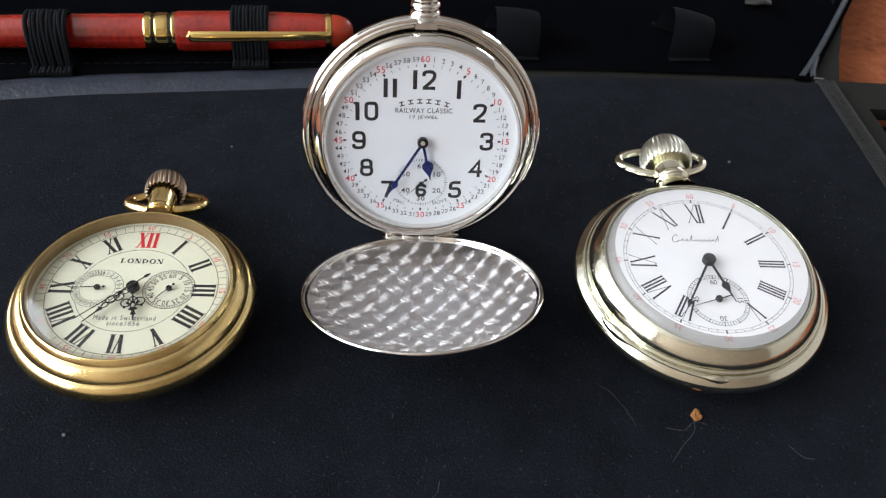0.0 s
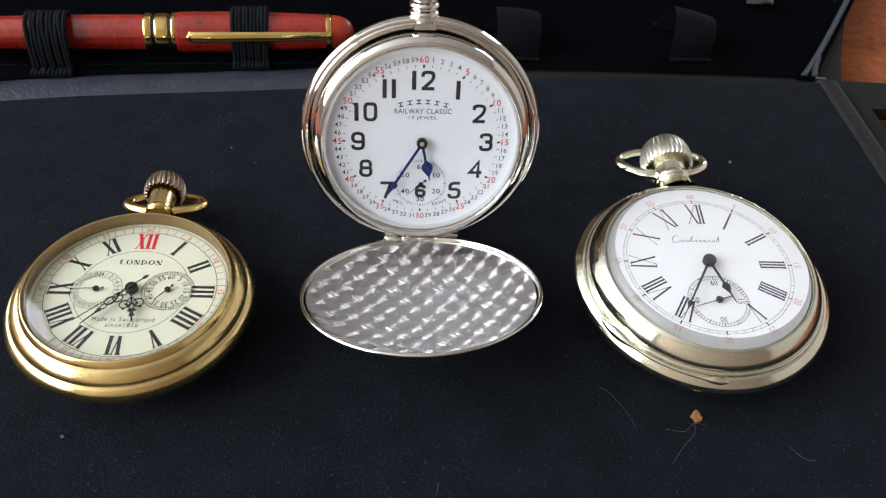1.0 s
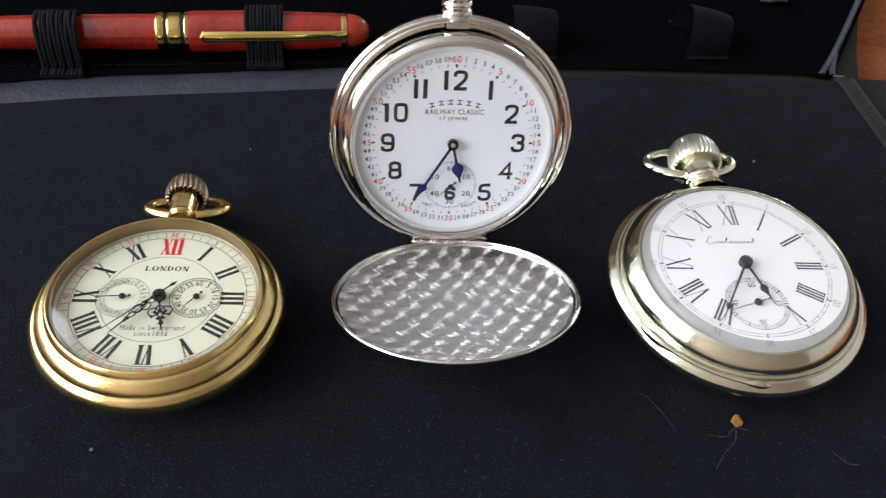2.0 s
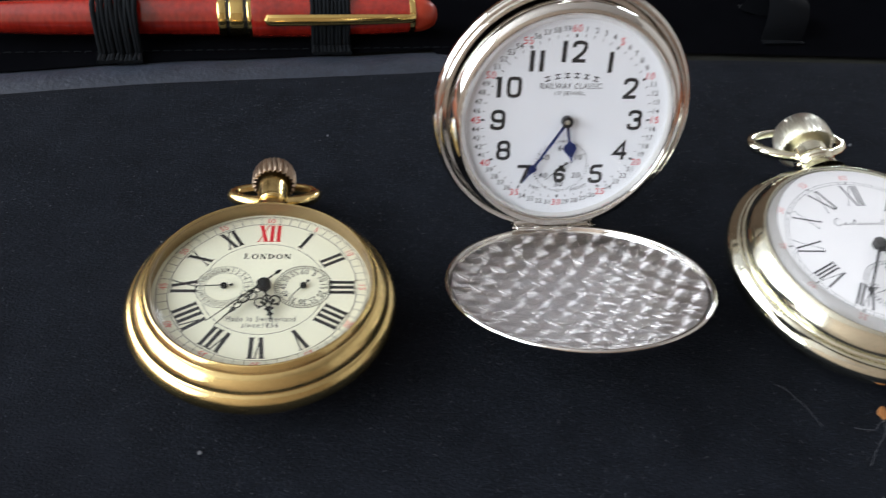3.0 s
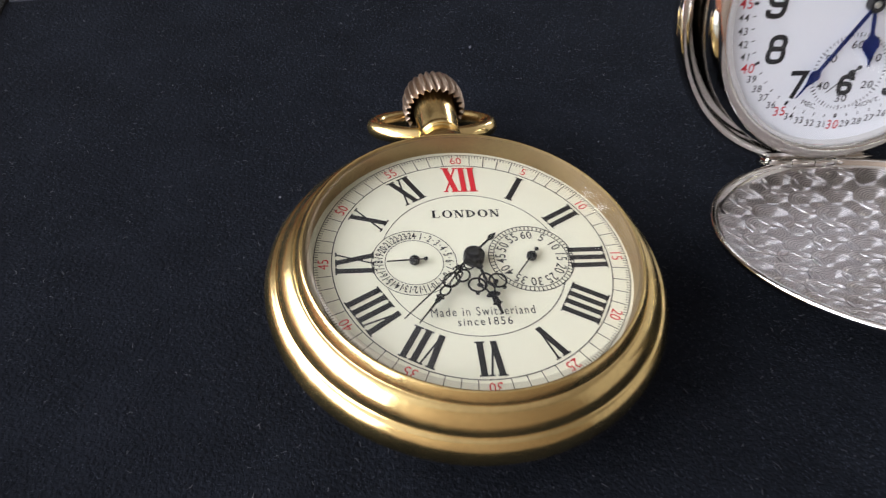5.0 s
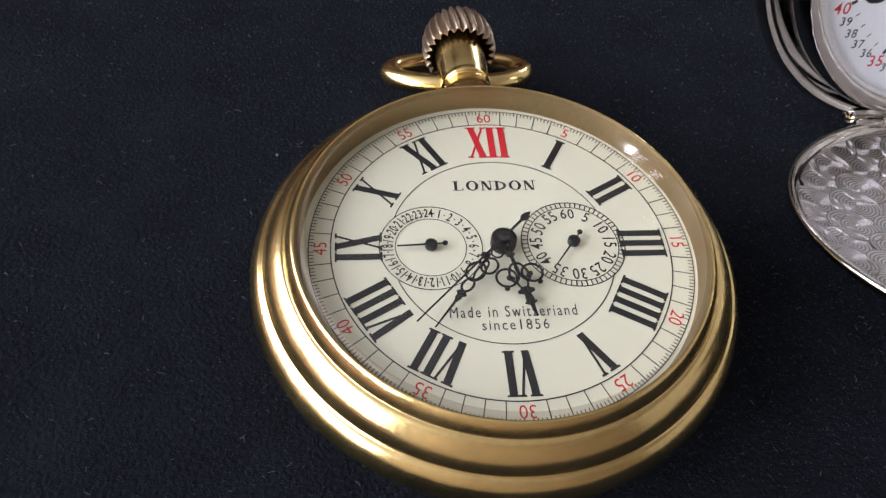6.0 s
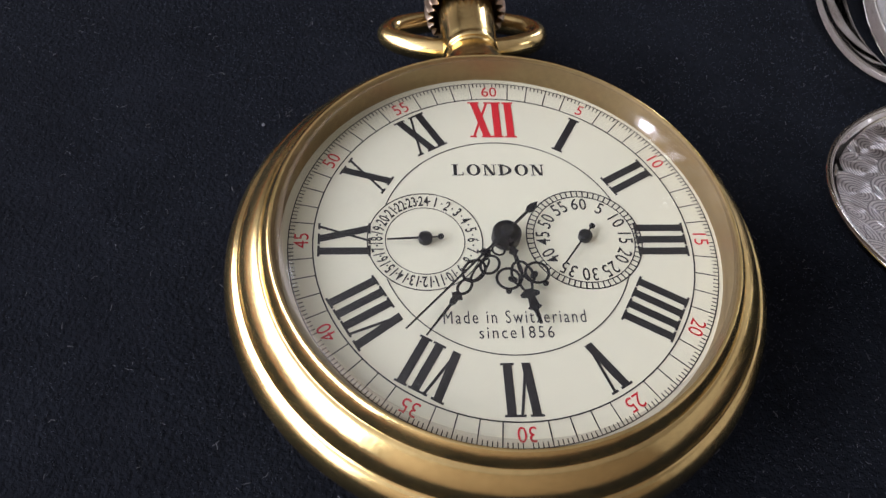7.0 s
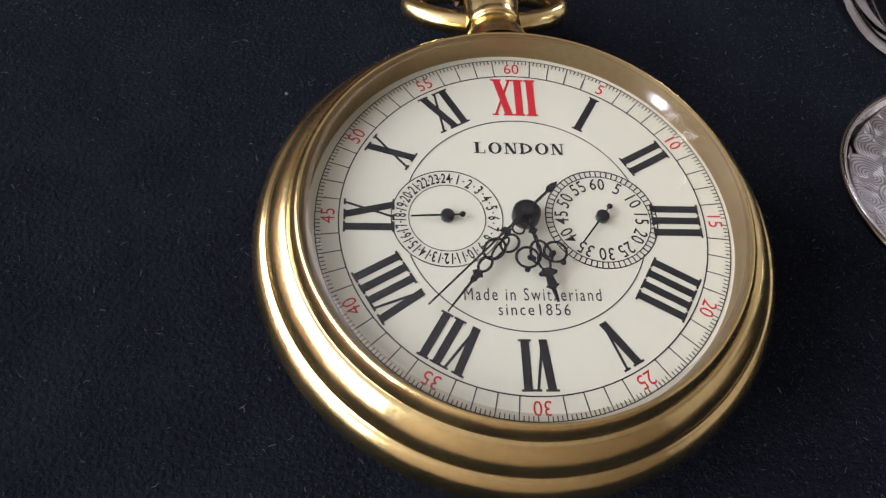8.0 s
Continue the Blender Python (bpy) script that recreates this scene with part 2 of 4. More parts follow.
PORCELAIN = surface("white_porcelain_dial", (0.82, 0.80, 0.80), 0.2, 0, 0.03, 80, 2500)
BLACK_INK = surface("black_print", (0.012, 0.012, 0.013), 0.5, 0, 0.1)
GREY_INK = surface("faded_black_print", (0.03, 0.03, 0.034), 0.5, 0, 0.2)
RED_INK = surface("red_print", (0.62, 0.02, 0.03), 0.5, 0, 0.08)
PALE_RED = surface("faded_red_print", (0.66, 0.27, 0.25), 0.5, 0, 0.15)
BLACK_STEEL = surface("black_lacquered_steel", (0.012, 0.012, 0.013), 0.25, 0, 0.1)
BLUE_STEEL = surface("blued_steel", (0.02, 0.04, 0.20), 0.25, 0.85, 0.15, 300)
DARK_STEEL = surface("dark_oxidised_steel", (0.07, 0.07, 0.07), 0.35, 0.7, 0.2)
GLASS = glass_material("watch_glass")
GLASS_EDGE = edge_glass_material("milky_glass_edge", (0.55, 0.53, 0.50), 0.2, 0.45)
# grey tint in place of what the clear bevel would reflect
BEVEL_TINT = edge_glass_material("bevel_reflection_tint", (0.13, 0.12, 0.10), 0.5, 0.72)
BROWN_EDGE = edge_glass_material("brownish_glass_edge", (0.20, 0.15, 0.10), 0.2, 0.45)
CLOTH = surface("black_velvet_cloth", (0.0082, 0.0094, 0.0126), 0.95, 0, 0.42, 110, 1500, 0.3, 2000, 0.03, spec=0.03, sheen=0.008)
LEATHER = surface("navy_black_leatherette", (0.020, 0.025, 0.037), 0.46, 0, 0.35, 140, 900, 0.32, 700, 0.08, spec=0.5)
LINING = surface("black_nylon_lining", (0.0023, 0.0024, 0.0031), 0.95, 0, 0.3, 100, 3000, 0.05, 2500, spec=0.0)
ELASTIC = surface("black_elastic", (0.0042, 0.0052, 0.0064), 0.85, 0, 0.3, 200, 3000, 0.08, 2500, spec=0.1)
RIBBON = surface("black_nylon_ribbon", (0.0034, 0.0040, 0.0052), 0.85, 0, 0.25, 200, 3000, 0.03, 2500, spec=0.08)
WEBBING = surface("grey_black_webbing", (0.023, 0.0225, 0.021), 0.95, 0, 0.35, 200, 2000, 0.08, 1800, random_value=0.25)
COVER = surface("grey_case_fabric", (0.014, 0.0142, 0.0115), 0.9, 0, 0.3, 90, 1500, 0.06, 1200, spec=0.1)
ZIP = surface("grey_zip_coil", (0.028, 0.033, 0.043), 0.5, 0, 0.3, random_value=0.2)
ROSEWOOD = surface("red_lacquered_rosewood", (0.27, 0.015, 0.008), 0.16, 0, 0.4, 90, 900, 0.0, 800, 0.05, coat=1.0, stretch=(0.12, 1, 1))
PEN_GOLD = surface("bright_gold_plate", (0.86, 0.62, 0.22), 0.12, 1.0, 0.06, 200, 2000)
BLACK_LACQUER = surface("black_lacquer", (0.01, 0.01, 0.01), 0.15, 0, 0.1, coat=0.5)
FINIAL = surface("orange_red_resin", (0.36, 0.035, 0.013), 0.35, 0, 0.1, 200)
TABLE_WOOD = surface("red_brown_table_wood", (0.29, 0.092, 0.040), 0.95, 0, 0.45, 60, 260, 0.01, 200, spec=0.03)
PILE = surface("black_velvet_pile", (0.042, 0.047, 0.060), 0.9, 0, 0.5, 200, 3000, spec=0.1)
CRUMB = surface("brown_crumb", (0.30, 0.12, 0.03), 0.8, 0, 0.3, 900, 4000, 0.05, 2000)
FIBRE = surface("pale_lint", (0.13, 0.135, 0.145), 0.9, 0, 0.3)
DARK_FIBRE = surface("dull_grey_lint", (0.085, 0.087, 0.093), 0.9, 0, 0.3)
# tones of the unseen room, chosen for what the watch metal reflects
PLASTER = surface("cream_wall_paint", (0.58, 0.55, 0.51), 0.9, 0, 0.05, 3, 60)
NORTH_TONE = surface("north_reflection_tone", (0.10, 0.07, 0.05), 0.9, 0, 0.1, 3, 60)
SOUTH_TONE = surface("south_reflection_tone", (0.33, 0.265, 0.21), 0.9, 0, 0.06, 3, 60)
CEILING_PAINT = surface("grey_ceiling_paint", (0.47, 0.45, 0.43), 0.9, 0, 0.04, 3, 60)
FLOOR_WOOD = surface("brown_floor_boards", (0.22, 0.12, 0.06), 0.5, 0, 0.3, 4, 40, stretch=(0.2, 1, 1))

# ---- room ----
# added room, out of view: fills the reflections and bounces window light
X0, X1, Y0, Y1, ZF, ZC = -1600, 2400, -1800, 2200, -775, 1750
whole("floor", box(X0, X1, Y0, Y1, ZF - 40, ZF), FLOOR_WOOD, "brown boarded floor of the room", "floor", kind="structure", smooth=0)
whole("ceiling", box(X0, X1, Y0, Y1, ZC, ZC + 40), CEILING_PAINT, "unseen grey ceiling, toned for the reflections", "ceiling", kind="structure", smooth=0)
# unseen, browner than the east wall to darken the near rims
whole("wall_south", box(X0 - 60, X1 + 60, Y0 - 60, Y0, ZF, ZC), SOUTH_TONE, "unseen brown wall that dims reflections in the metal", "wall", kind="structure", smooth=0)
whole("wall_east", box(X1, X1 + 60, Y0, Y1, ZF, ZC), PLASTER, "unseen cream wall that brightens reflections in the metal", "wall", kind="structure", smooth=0)
whole("wall_west", joined([box(X0 - 60, X0, Y0, -1560, ZF, ZC), box(X0 - 60, X0, 960, Y1, ZF, ZC), box(X0 - 60, X0, -1560, 960, ZF, 205), box(X0 - 60, X0, -1560, 960, 1655, ZC)]),
      PLASTER, "cream painted wall with a wide window opening", "wall", kind="structure", smooth=0)
# unseen, nearly black so the far side reflects little
whole("wall_north", joined([box(X0 - 60, 1450, Y1, Y1 + 60, ZF, ZC), box(1870, X1 + 60, Y1, Y1 + 60, ZF, ZC), box(1450, 1870, Y1, Y1 + 60, ZF, 600), box(1450, 1870, Y1, Y1 + 60, 1040, ZC), box(1590, 1730, Y1, Y1 + 60, 600, 1040)]),
      NORTH_TONE, "unseen dark wall with a window opening, kept dark for the reflections", "wall", kind="structure", smooth=0)

# ---- table ----
TABLE_Z = -14.0
table = thing("table", pose(0.06, 0.12, TABLE_Z * MM), "red-brown wooden table under the open zip case", "table")
part("tabletop", slab([(-620, -420), (620, -420), (620, 420), (-620, 420)], -28, 0), TABLE_WOOD, table)
for sx in (-1, 1):
    for sy in (-1, 1):
        part("leg", box(sx * 560 - 30, sx * 560 + 30, sy * 360 - 30, sy * 360 + 30, ZF - TABLE_Z, -28), TABLE_WOOD, table)


# ---- open zip case with cloth pad ----
def back_edge(x):
    """Far edge of the cloth pad."""
    xs = [-90, -74, -34, 27, 60, 100, 140, 192, 200]
    ys = [77, 78.5, 86.5, 94.6, 100, 107.0, 109.3, 110.8, 111]
    return float(np.interp(x, xs, ys))


def pad_z(x, y):
    """Height of the soft pad, with a low crease that carries the standing watch."""
    crease = 2.2 * math.exp(-((x - 59) / 9) ** 2 - ((y - 29) / 5) ** 2)
    return 0.22 * noise.noise((x / 28, y / 21, 0.3)) + 0.10 * noise.noise((x / 7, y / 9, 1.7)) - 0.15 + crease


zip_case = thing("zip_case", pose(0, 0, 0), "open black zip case with cloth pad and pen loops", "case")
nx, ny = 150, 110
cv, cf = [], []
for j in range(ny + 1):
    for i in range(nx + 1):
        x = -74 + 266.5 * i / nx
        v = j / ny
        y = -150 + (back_edge(x) + 150) * v
        edge = max(0.0, 1 - (back_edge(x) - y) / 3.0)
        cv.append((x, y, pad_z(x, y) - 1.6 * edge * edge))
for j in range(ny):
    for i in range(nx):
        a = j * (nx + 1) + i
        cf.append((a, a + 1, a + nx + 2, a + nx + 1))
rim = [j * (nx + 1) for j in range(ny, -1, -1)] + list(range(1, nx + 1)) + [j * (nx + 1) + nx for j in range(1, ny + 1)] + [ny * (nx + 1) + i for i in range(nx - 1, 0, -1)]
n0 = len(cv)
cv += [(cv[i][0], cv[i][1], -6.0) for i in rim]
for k in range(len(rim)):
    m = (k + 1) % len(rim)
    cf.append((rim[k], rim[m], n0 + m, n0 + k))
part("cloth_pad", (cv, cf), CLOTH, zip_case, "black velvet cloth pad flecked with lint", smooth=60)

# spine of leatherette between the pad and the far panel
sv, sf = [], []
for i in range(81):
    x = -92 + 292 * i / 80
    for k in range(9):
        u = k / 8
        y = back_edge(x) - 2.0 + u * (13.0 if x < 60 else 9.0)
        z = -1.9 + 1.7 * math.sin(u * math.pi) + 0.25 * noise.noise((x / 12, u * 3, 5.0)) - 6.0 * min(1.0, max(0.0, (x - 42) / 30))
        sv.append((x, y, z))
for i in range(80):
    for k in range(8):
        a = i * 9 + k
        sf.append((a, a + 9, a + 10, a + 1))
part("spine", (sv, sf), LEATHER, zip_case, "creased navy-black leatherette spine", smooth=60)

# far panel that carries the pen loops
pv, pf = [], []
for i in range(61):
    x = -130 + 352 * i / 60
    for k in range(13):
        u = k / 12
        y0 = back_edge(x) + (8.0 if x < 60 else 2.0)
        y = y0 + u * (250 - y0)
        right = 188 + (y - 112) * 0.66
        pv.append((min(x, right) if i == 60 else -130 + (right + 130) * i / 60, y, -0.6 - 0.5 * math.exp(-u * 30) + 0.25 * noise.noise((x / 15, y / 15, 9))))
for i in range(60):
    for k in range(12):
        a = i * 13 + k
        pf.append((a, a + 13, a + 14, a + 1))
part("far_panel", (pv, pf), LINING, zip_case, "black nylon panel with pen loops", smooth=60)
stitch = mesh_of("stitch", tube([(-0.9, 0, 0), (-0.4, 0, 0.16), (0.4, 0, 0.16), (0.9, 0, 0)], 0.16, 6), ELASTIC)
for i in range(52):
    x = -88 + 2.9 * i
    piece("stitch", stitch, zip_case, at(x, 99.5 + (x + 47) * 0.098, -0.55, -5.6))

# outer cover under both panels
part("outer_cover", joined([slab([(-96, -160), (252, -160), (252, 97), (-96, 84)], -14, -9.0), slab([(-140, 84), (196, 110), (203, 113.2), (209.4, 129.2), (218.7, 149.3), (229.3, 171.8), (266, 250), (-140, 250)], -13.8, -2.2)]),
     COVER, zip_case, "dark grey fabric outer cover")
part("side_gap", slab([(206.6, -150), (250, -150), (250, 97), (206.6, 97)], -8.9, -8.4), LINING, zip_case, "black lined recess")
# woven tape along both sides of the pad
def tape(x0, x1, y0, y1, count, lanes):
    """Woven edge tape: short slanted strands in lanes."""
    w = (x1 - x0) / lanes
    strand = mesh_of("weave", tube([(-w * 0.55, -0.3, -0.1), (-w * 0.2, -0.1, 0.18), (w * 0.2, 0.1, 0.18), (w * 0.55, 0.3, -0.1)], 0.27, 5), WEBBING)
    for k in range(count):
        for lane in range(lanes):
            piece("weave", strand, zip_case, at(x0 + w * (lane + 0.5), y0 + (y1 - y0) * (k + 0.5 * (lane % 2)) / count, 0.12, 0 if lane % 2 else 22))


part("side_tape", box(192.6, 199.0, -150, 110, -6, 0.0), WEBBING, zip_case, "grey woven edge tape")
part("side_tape", box(-80.5, -74.2, -150, 78, -6, 0.0), WEBBING, zip_case, "grey woven edge tape")
tape(192.9, 197.4, 50, 110, 66, 3)
tape(-78.0, -74.3, 44, 78, 36, 2)
part("side_flange", slab([(199.2, -150), (206.5, -150), (206.5, 97.2), (252, 97.2), (252, 112.6), (199.2, 112.6)], -6, -1.8), COVER, zip_case, "dark grey fabric flange")
part("side_flange", box(-94, -80.7, -150, 76, -6, -1.2), COVER, zip_case, "dark grey fabric flange")

# zip along the far panel
zipper = part("zip_tape", slab([(186, 111), (192, 111), (284, 250), (276, 250)], -1.2, -0.4), LINING, zip_case, "black zip tape")
tooth = mesh_of("zip_tooth", tube([(-0.85, -0.4, 0), (-0.4, -0.15, 0.35), (0.4, 0.2, 0.35), (0.85, 0.45, 0)], 0.38, 6), ZIP)
for k in range(56):
    s = k * 1.4
    bend = 1.6 * math.exp(-s / 14)
    piece("zip_tooth", tooth, zipper, at(190.2 + s * 0.548 - bend, 112.0 + s * 0.836, 0.15, 33))

for k in range(11):
    s = k * 1.4
    piece("zip_tooth", tooth, zipper, at(190.0 + s * 0.548 + 2.3 * math.exp(-s / 9), 112.0 + s * 0.836, 0.12, 20))
part("tape_end", slab([(192.0, 110.3), (195.2, 110.1), (195.5, 110.8), (192.2, 111.0)], 0.1, 0.4), DARK_FIBRE, zip_case, "pale frayed end of the edge tape")
part("zip_slider", joined([tube([(193.0, 159.5, 1.2), (190.0, 159.0, 2.2), (186.5, 158.6, 1.6), (183.5, 159.2, 1.0)], [1.5, 2.2, 1.8, 1.0], 10, flatten=0.6)]), DARK_STEEL, zip_case, "dull grey metal zip slider")

# ---- pen loops ----
def pen_loop(x, y, ribs, wide, high, depth, label, lean, mat, bulge):
    loop = thing("pen_loop", at(x, y, -0.4, -4.5), label, "pen loop", "pen loops on the far panel")
    pts = []
    for k in range(15):
        a = math.pi * k / 14
        pts.append((lean * math.sin(a) * (k / 14), -depth / 2 * math.cos(a) , high * math.sin(a) ** 0.8))
    pts = [(0, -depth / 2 - (4.5 if ribs > 1 else 2.4), 0.1)] + [(0.0, -depth / 2 - 1.6, 0.35)] + pts + ([(lean * 0.1, depth / 2 + 2.0, 0.3), (lean * 0.1, depth / 2 + 9.0, 0.1)] if ribs > 1 else [(lean * 0.1, depth / 2 + 2.5, 0.1)])
    step = wide / ribs
    for r in range(ribs):
        dx = (r - (ribs - 1) / 2) * step
        part("elastic_cord" if ribs > 1 else "ribbon", tube([(px + dx + bulge * 0.12 * math.sin(3 * r + 0.5 * py) + 0.02 * bulge * r * abs(py) / depth, py, pz + 0.12 * math.sin(5 * r)) for px, py, pz in pts], step * 0.66, 8, flatten=0.9 if ribs > 1 else 0.06), mat, loop)
    return loop


pen_loop(-48.0, 105.0, 10, 11.3, 13.2, 14.0, "ribbed black elastic loop stretched round the pen barrel", -1.0, ELASTIC, 2.0)
pen_loop(8.5, 113.6, 10, 10.8, 13.2, 14.0, "ribbed black elastic loop stretched round the pen cap", 0.3, ELASTIC, 1.0)
pen_loop(92.0, 124.5, 1, 11.0, 11.0, 17.0, "empty black ribbon pen loop", 1.5, RIBBON, 0)
pen_loop(151.0, 129.0, 1, 11.0, 11.0, 17.0, "empty slack black ribbon pen loop", 4.0, RIBBON, 0)

# ---- pen ----
pen_m = Matrix.Translation((-0.0206, 0.1105, 0.0054)) @ Matrix.Rotation(radians(5.8), 4, "Z") @ Matrix.Rotation(radians(90), 4, "Y")
pen = thing("pen", pen_m, "red rosewood pen with gold bands and clip", "pen")
part("barrel", lathe(smooth_profile([(0, -72), (1.8, -71.6), (3.6, -66), (4.6, -50), (5.1, -28), (5.25, -8), (5.2, -1.9), (4.9, -1.8), (0, -1.8)], 3), 48), ROSEWOOD, pen)
part("center_band", lathe(smooth_profile([(4.8, -1.9), (5.6, -1.7), (5.8, -0.9), (5.6, 0.3), (5.0, 0.5)], 3), 48), PEN_GOLD, pen, "polished gold band")
part("black_band", lathe([(4.6, 0.2), (5.3, 0.3), (5.3, 6.6), (4.6, 6.8)], 48), BLACK_LACQUER, pen, "black lacquer band")
part("center_band", lathe(smooth_profile([(5.2, 1.5), (5.6, 1.6), (5.68, 3.3), (5.6, 5.0), (5.2, 5.1)], 3), 48), PEN_GOLD, pen, "plain gold band")
part("center_band", lathe(smooth_profile([(5.0, 6.2), (5.75, 6.3), (5.9, 6.8), (5.7, 7.4), (5.0, 7.5)], 3), 48), PEN_GOLD, pen, "polished gold band")
part("cap", lathe(smooth_profile([(4.6, 7.4), (5.9, 7.5), (6.1, 12), (6.1, 26), (5.75, 40), (5.2, 52.0), (4.6, 52.2)], 3), 48), ROSEWOOD, pen)
part("clip_ring", lathe(smooth_profile([(4.6, 52.0), (5.35, 52.2), (5.4, 53.2), (5.2, 53.8), (4.4, 54.0)], 3), 48), PEN_GOLD, pen, "gold ring of the clip")
part("finial", lathe(smooth_profile([(4.5, 53.8), (4.9, 54.2), (4.7, 56.5), (3.6, 59.2), (1.8, 60.6), (0.0, 60.9)], 4), 48), FINIAL, pen, "rounded orange-red end")
cz = [11.5, 13, 20, 30, 40, 48, 52, 53.4]
ch = [6.9, 7.3, 7.35, 7.3, 7.0, 6.7, 6.2, 5.4]
cw = [1.3, 1.55, 1.55, 1.5, 1.4, 1.3, 1.2, 1.2]
clip_turn = Matrix.Rotation(radians(-108), 4, "Z")
part("clip", moved(joined([tube([(h, 0, z) for z, h in zip(cz, ch)], cw, 12, flatten=0.45), tube([(6.6, -1.0, 12.2), (7.2, 0, 11.4), (6.6, 1.0, 12.2)], 0.85, 8)]), clip_turn), PEN_GOLD, pen, "slim polished gold clip")


# ---- watch building blocks ----
def crystal(name, parent, r, z, rise, edge):
    prof = smooth_profile([(r - 0.75, z + rise * 0.25), (r * 0.875, z + rise * 0.45), (r * 0.74, z + rise * 0.65), (r * 0.5, z + rise * 0.86), (r * 0.25, z + rise * 0.97), (0.01, z + rise)], 4)
    rim = part("crystal_rim", lathe(smooth_profile([(r, z), (r - 0.15, z + rise * 0.1), (r - 0.45, z + rise * 0.2), (r - 0.75, z + rise * 0.25)], 3), 96), edge, parent, "milky worn glass edge", smooth=60)
    rim.visible_shadow = False
    ob = part(name, lathe(prof, 96), GLASS, parent, "clear domed watch glass", smooth=60)
    ob.visible_shadow = False
    return ob


def crown_geo(prof, flutes, depth, seg_per=6, twist=0.0):
    zs = [p[1] for p in prof]
    z0, z1 = min(zs), max(zs)
    n = len(prof)

    def flute(a, i):
        u = (prof[i][1] - z0) / (z1 - z0)
        inner = depth if 7 < i < n - 3 else depth * 0.2
        return 1 - inner * (0.5 + 0.5 * math.cos(flutes * (a + twist * u))) ** 1.6
    return lathe(prof, flutes * seg_per, flute)


def bow_geo(half_w, length, wire, drop):
    """A ring hinged on the pendant; it swings down towards the cloth."""
    pts = []
    for k in range(48):
        a = 2 * math.pi * k / 48
        x = half_w * math.cos(a) * (1.0 + 0.06 * math.sin(a))
        s = length / 2 * (1 + math.sin(a))
        pts.append((x, s * math.cos(drop), -s * math.sin(drop)))
    return tube(pts, wire, 12, closed=True)


def ring_ticks(r0, r1, count, w, skip=None, z=0.0):
    geos = []
    for k in range(count):
        if skip and skip(k):
            continue
        a = math.radians(90 - 360 * k / count)
        c, s = math.cos(a), math.sin(a)
        geos.append(flat([(r0 * c + w / 2 * s, r0 * s - w / 2 * c), (r1 * c + w / 2 * s, r1 * s - w / 2 * c), (r1 * c - w / 2 * s, r1 * s + w / 2 * c), (r0 * c - w / 2 * s, r0 * s + w / 2 * c)], z))
    return joined(geos)


def polar(r, deg):
    return r * math.sin(radians(deg)), r * math.cos(radians(deg))


def ring_wire(cx, cy, rx, ry, w, z, turn=0.0):
    return tube([(x, y, z) for x, y in ellipse(cx, cy, rx, ry, 22, turn)], w, 6, closed=True)


# ---- gold open-face watch ----
GZ = 12.2  # dial height over the cloth
gold = thing("pocket_watch", pose(0, 0, 0), "gold open-face pocket watch with cream dial lying on the cloth", "pocket watch", "pocket watches")
OFF = Matrix.Translation((-0.2, 0, 0))
part("case_back", moved(lathe(smooth_profile([(0.01, 0.0), (8, 0.3), (14, 1.4), (18.6, 3.4), (21.7, 5.2), (23.3, 6.5), (24.15, 7.5), (24.45, 8.5), (24.35, 9.4), (24.02, 10.2), (23.55, 10.78), (23.15, 11.02)], 5), 128), OFF), GOLD, gold, "rounded polished brass case back")
part("case_band", moved(lathe(smooth_profile([(23.15, 11.02), (23.0, 11.15), (22.88, 11.4), (22.7, 11.85), (22.4, 12.4), (22.0, 12.9), (21.55, 13.33), (21.2, 13.58), (20.98, 13.66)], 5), 128), OFF), GOLD, gold)
part("bezel", moved(lathe(smooth_profile([(20.98, 13.66), (20.88, 13.7), (20.8, 13.82), (20.62, 14.2), (20.4, 14.6), (20.18, 14.92), (19.98, 15.08), (19.8, 15.06)], 5), 128), OFF), GOLD, gold, "ridged polished brass bezel")
# dark reflections on this wall are put into its brown colour
part("bezel_inside", moved(lathe(smooth_profile([(19.8, 15.06), (19.7, 14.7), (19.6, 14.0), (19.5, 13.1), (19.4, 12.15)], 4), 128), OFF), DIM_BRASS, gold, "inside wall of the bezel, browned for its dark reflections")
crystal("crystal", gold, 19.85, 14.4, 3.0, BROWN_EDGE)
gold_dial = part("dial", lathe([(0.01, GZ), (6, GZ), (12, GZ), (19.6, GZ), (19.6, GZ - 0.6), (0.01, GZ - 0.6)], 96), CREAM, gold, "cream dial with printed numerals")
PZ = GZ + 0.03
minor = ring_ticks(18.36, 18.85, 300, 0.095, lambda k: k % 5 == 0, PZ)
major = ring_ticks(16.75, 18.85, 60, 0.10, lambda k: k % 5 == 0, PZ)
part("minute_track", joined([band(16.68, 16.80, PZ), band(18.8, 18.89, PZ), minor, major]), BLACK_INK, gold_dial, smooth=0)
for k, body in enumerate(("XII", "I", "II", "III", "IIII", "V", "VI", "VII", "VIII", "IX", "X", "XI")):
    ob = part("hour_numeral", roman(body, 4.55, 0.72, 0.24, 0.52, 0.20), RED_INK if k == 0 else BLACK_INK, gold_dial, "red printed numeral" if k == 0 else "", smooth=0)
    ob.matrix_basis = at(*polar(14.05, 30 * k), PZ, 30 * k)
for k in range(12):
    piece("minute_numeral", text_mesh(str(5 * k or 60), 1.28, RED_INK, 0.0, narrow=0.9), gold_dial, at(*polar(17.72, 30 * k), PZ, 30 * k))
# inner circle, broken by the two small dials
arcs = []
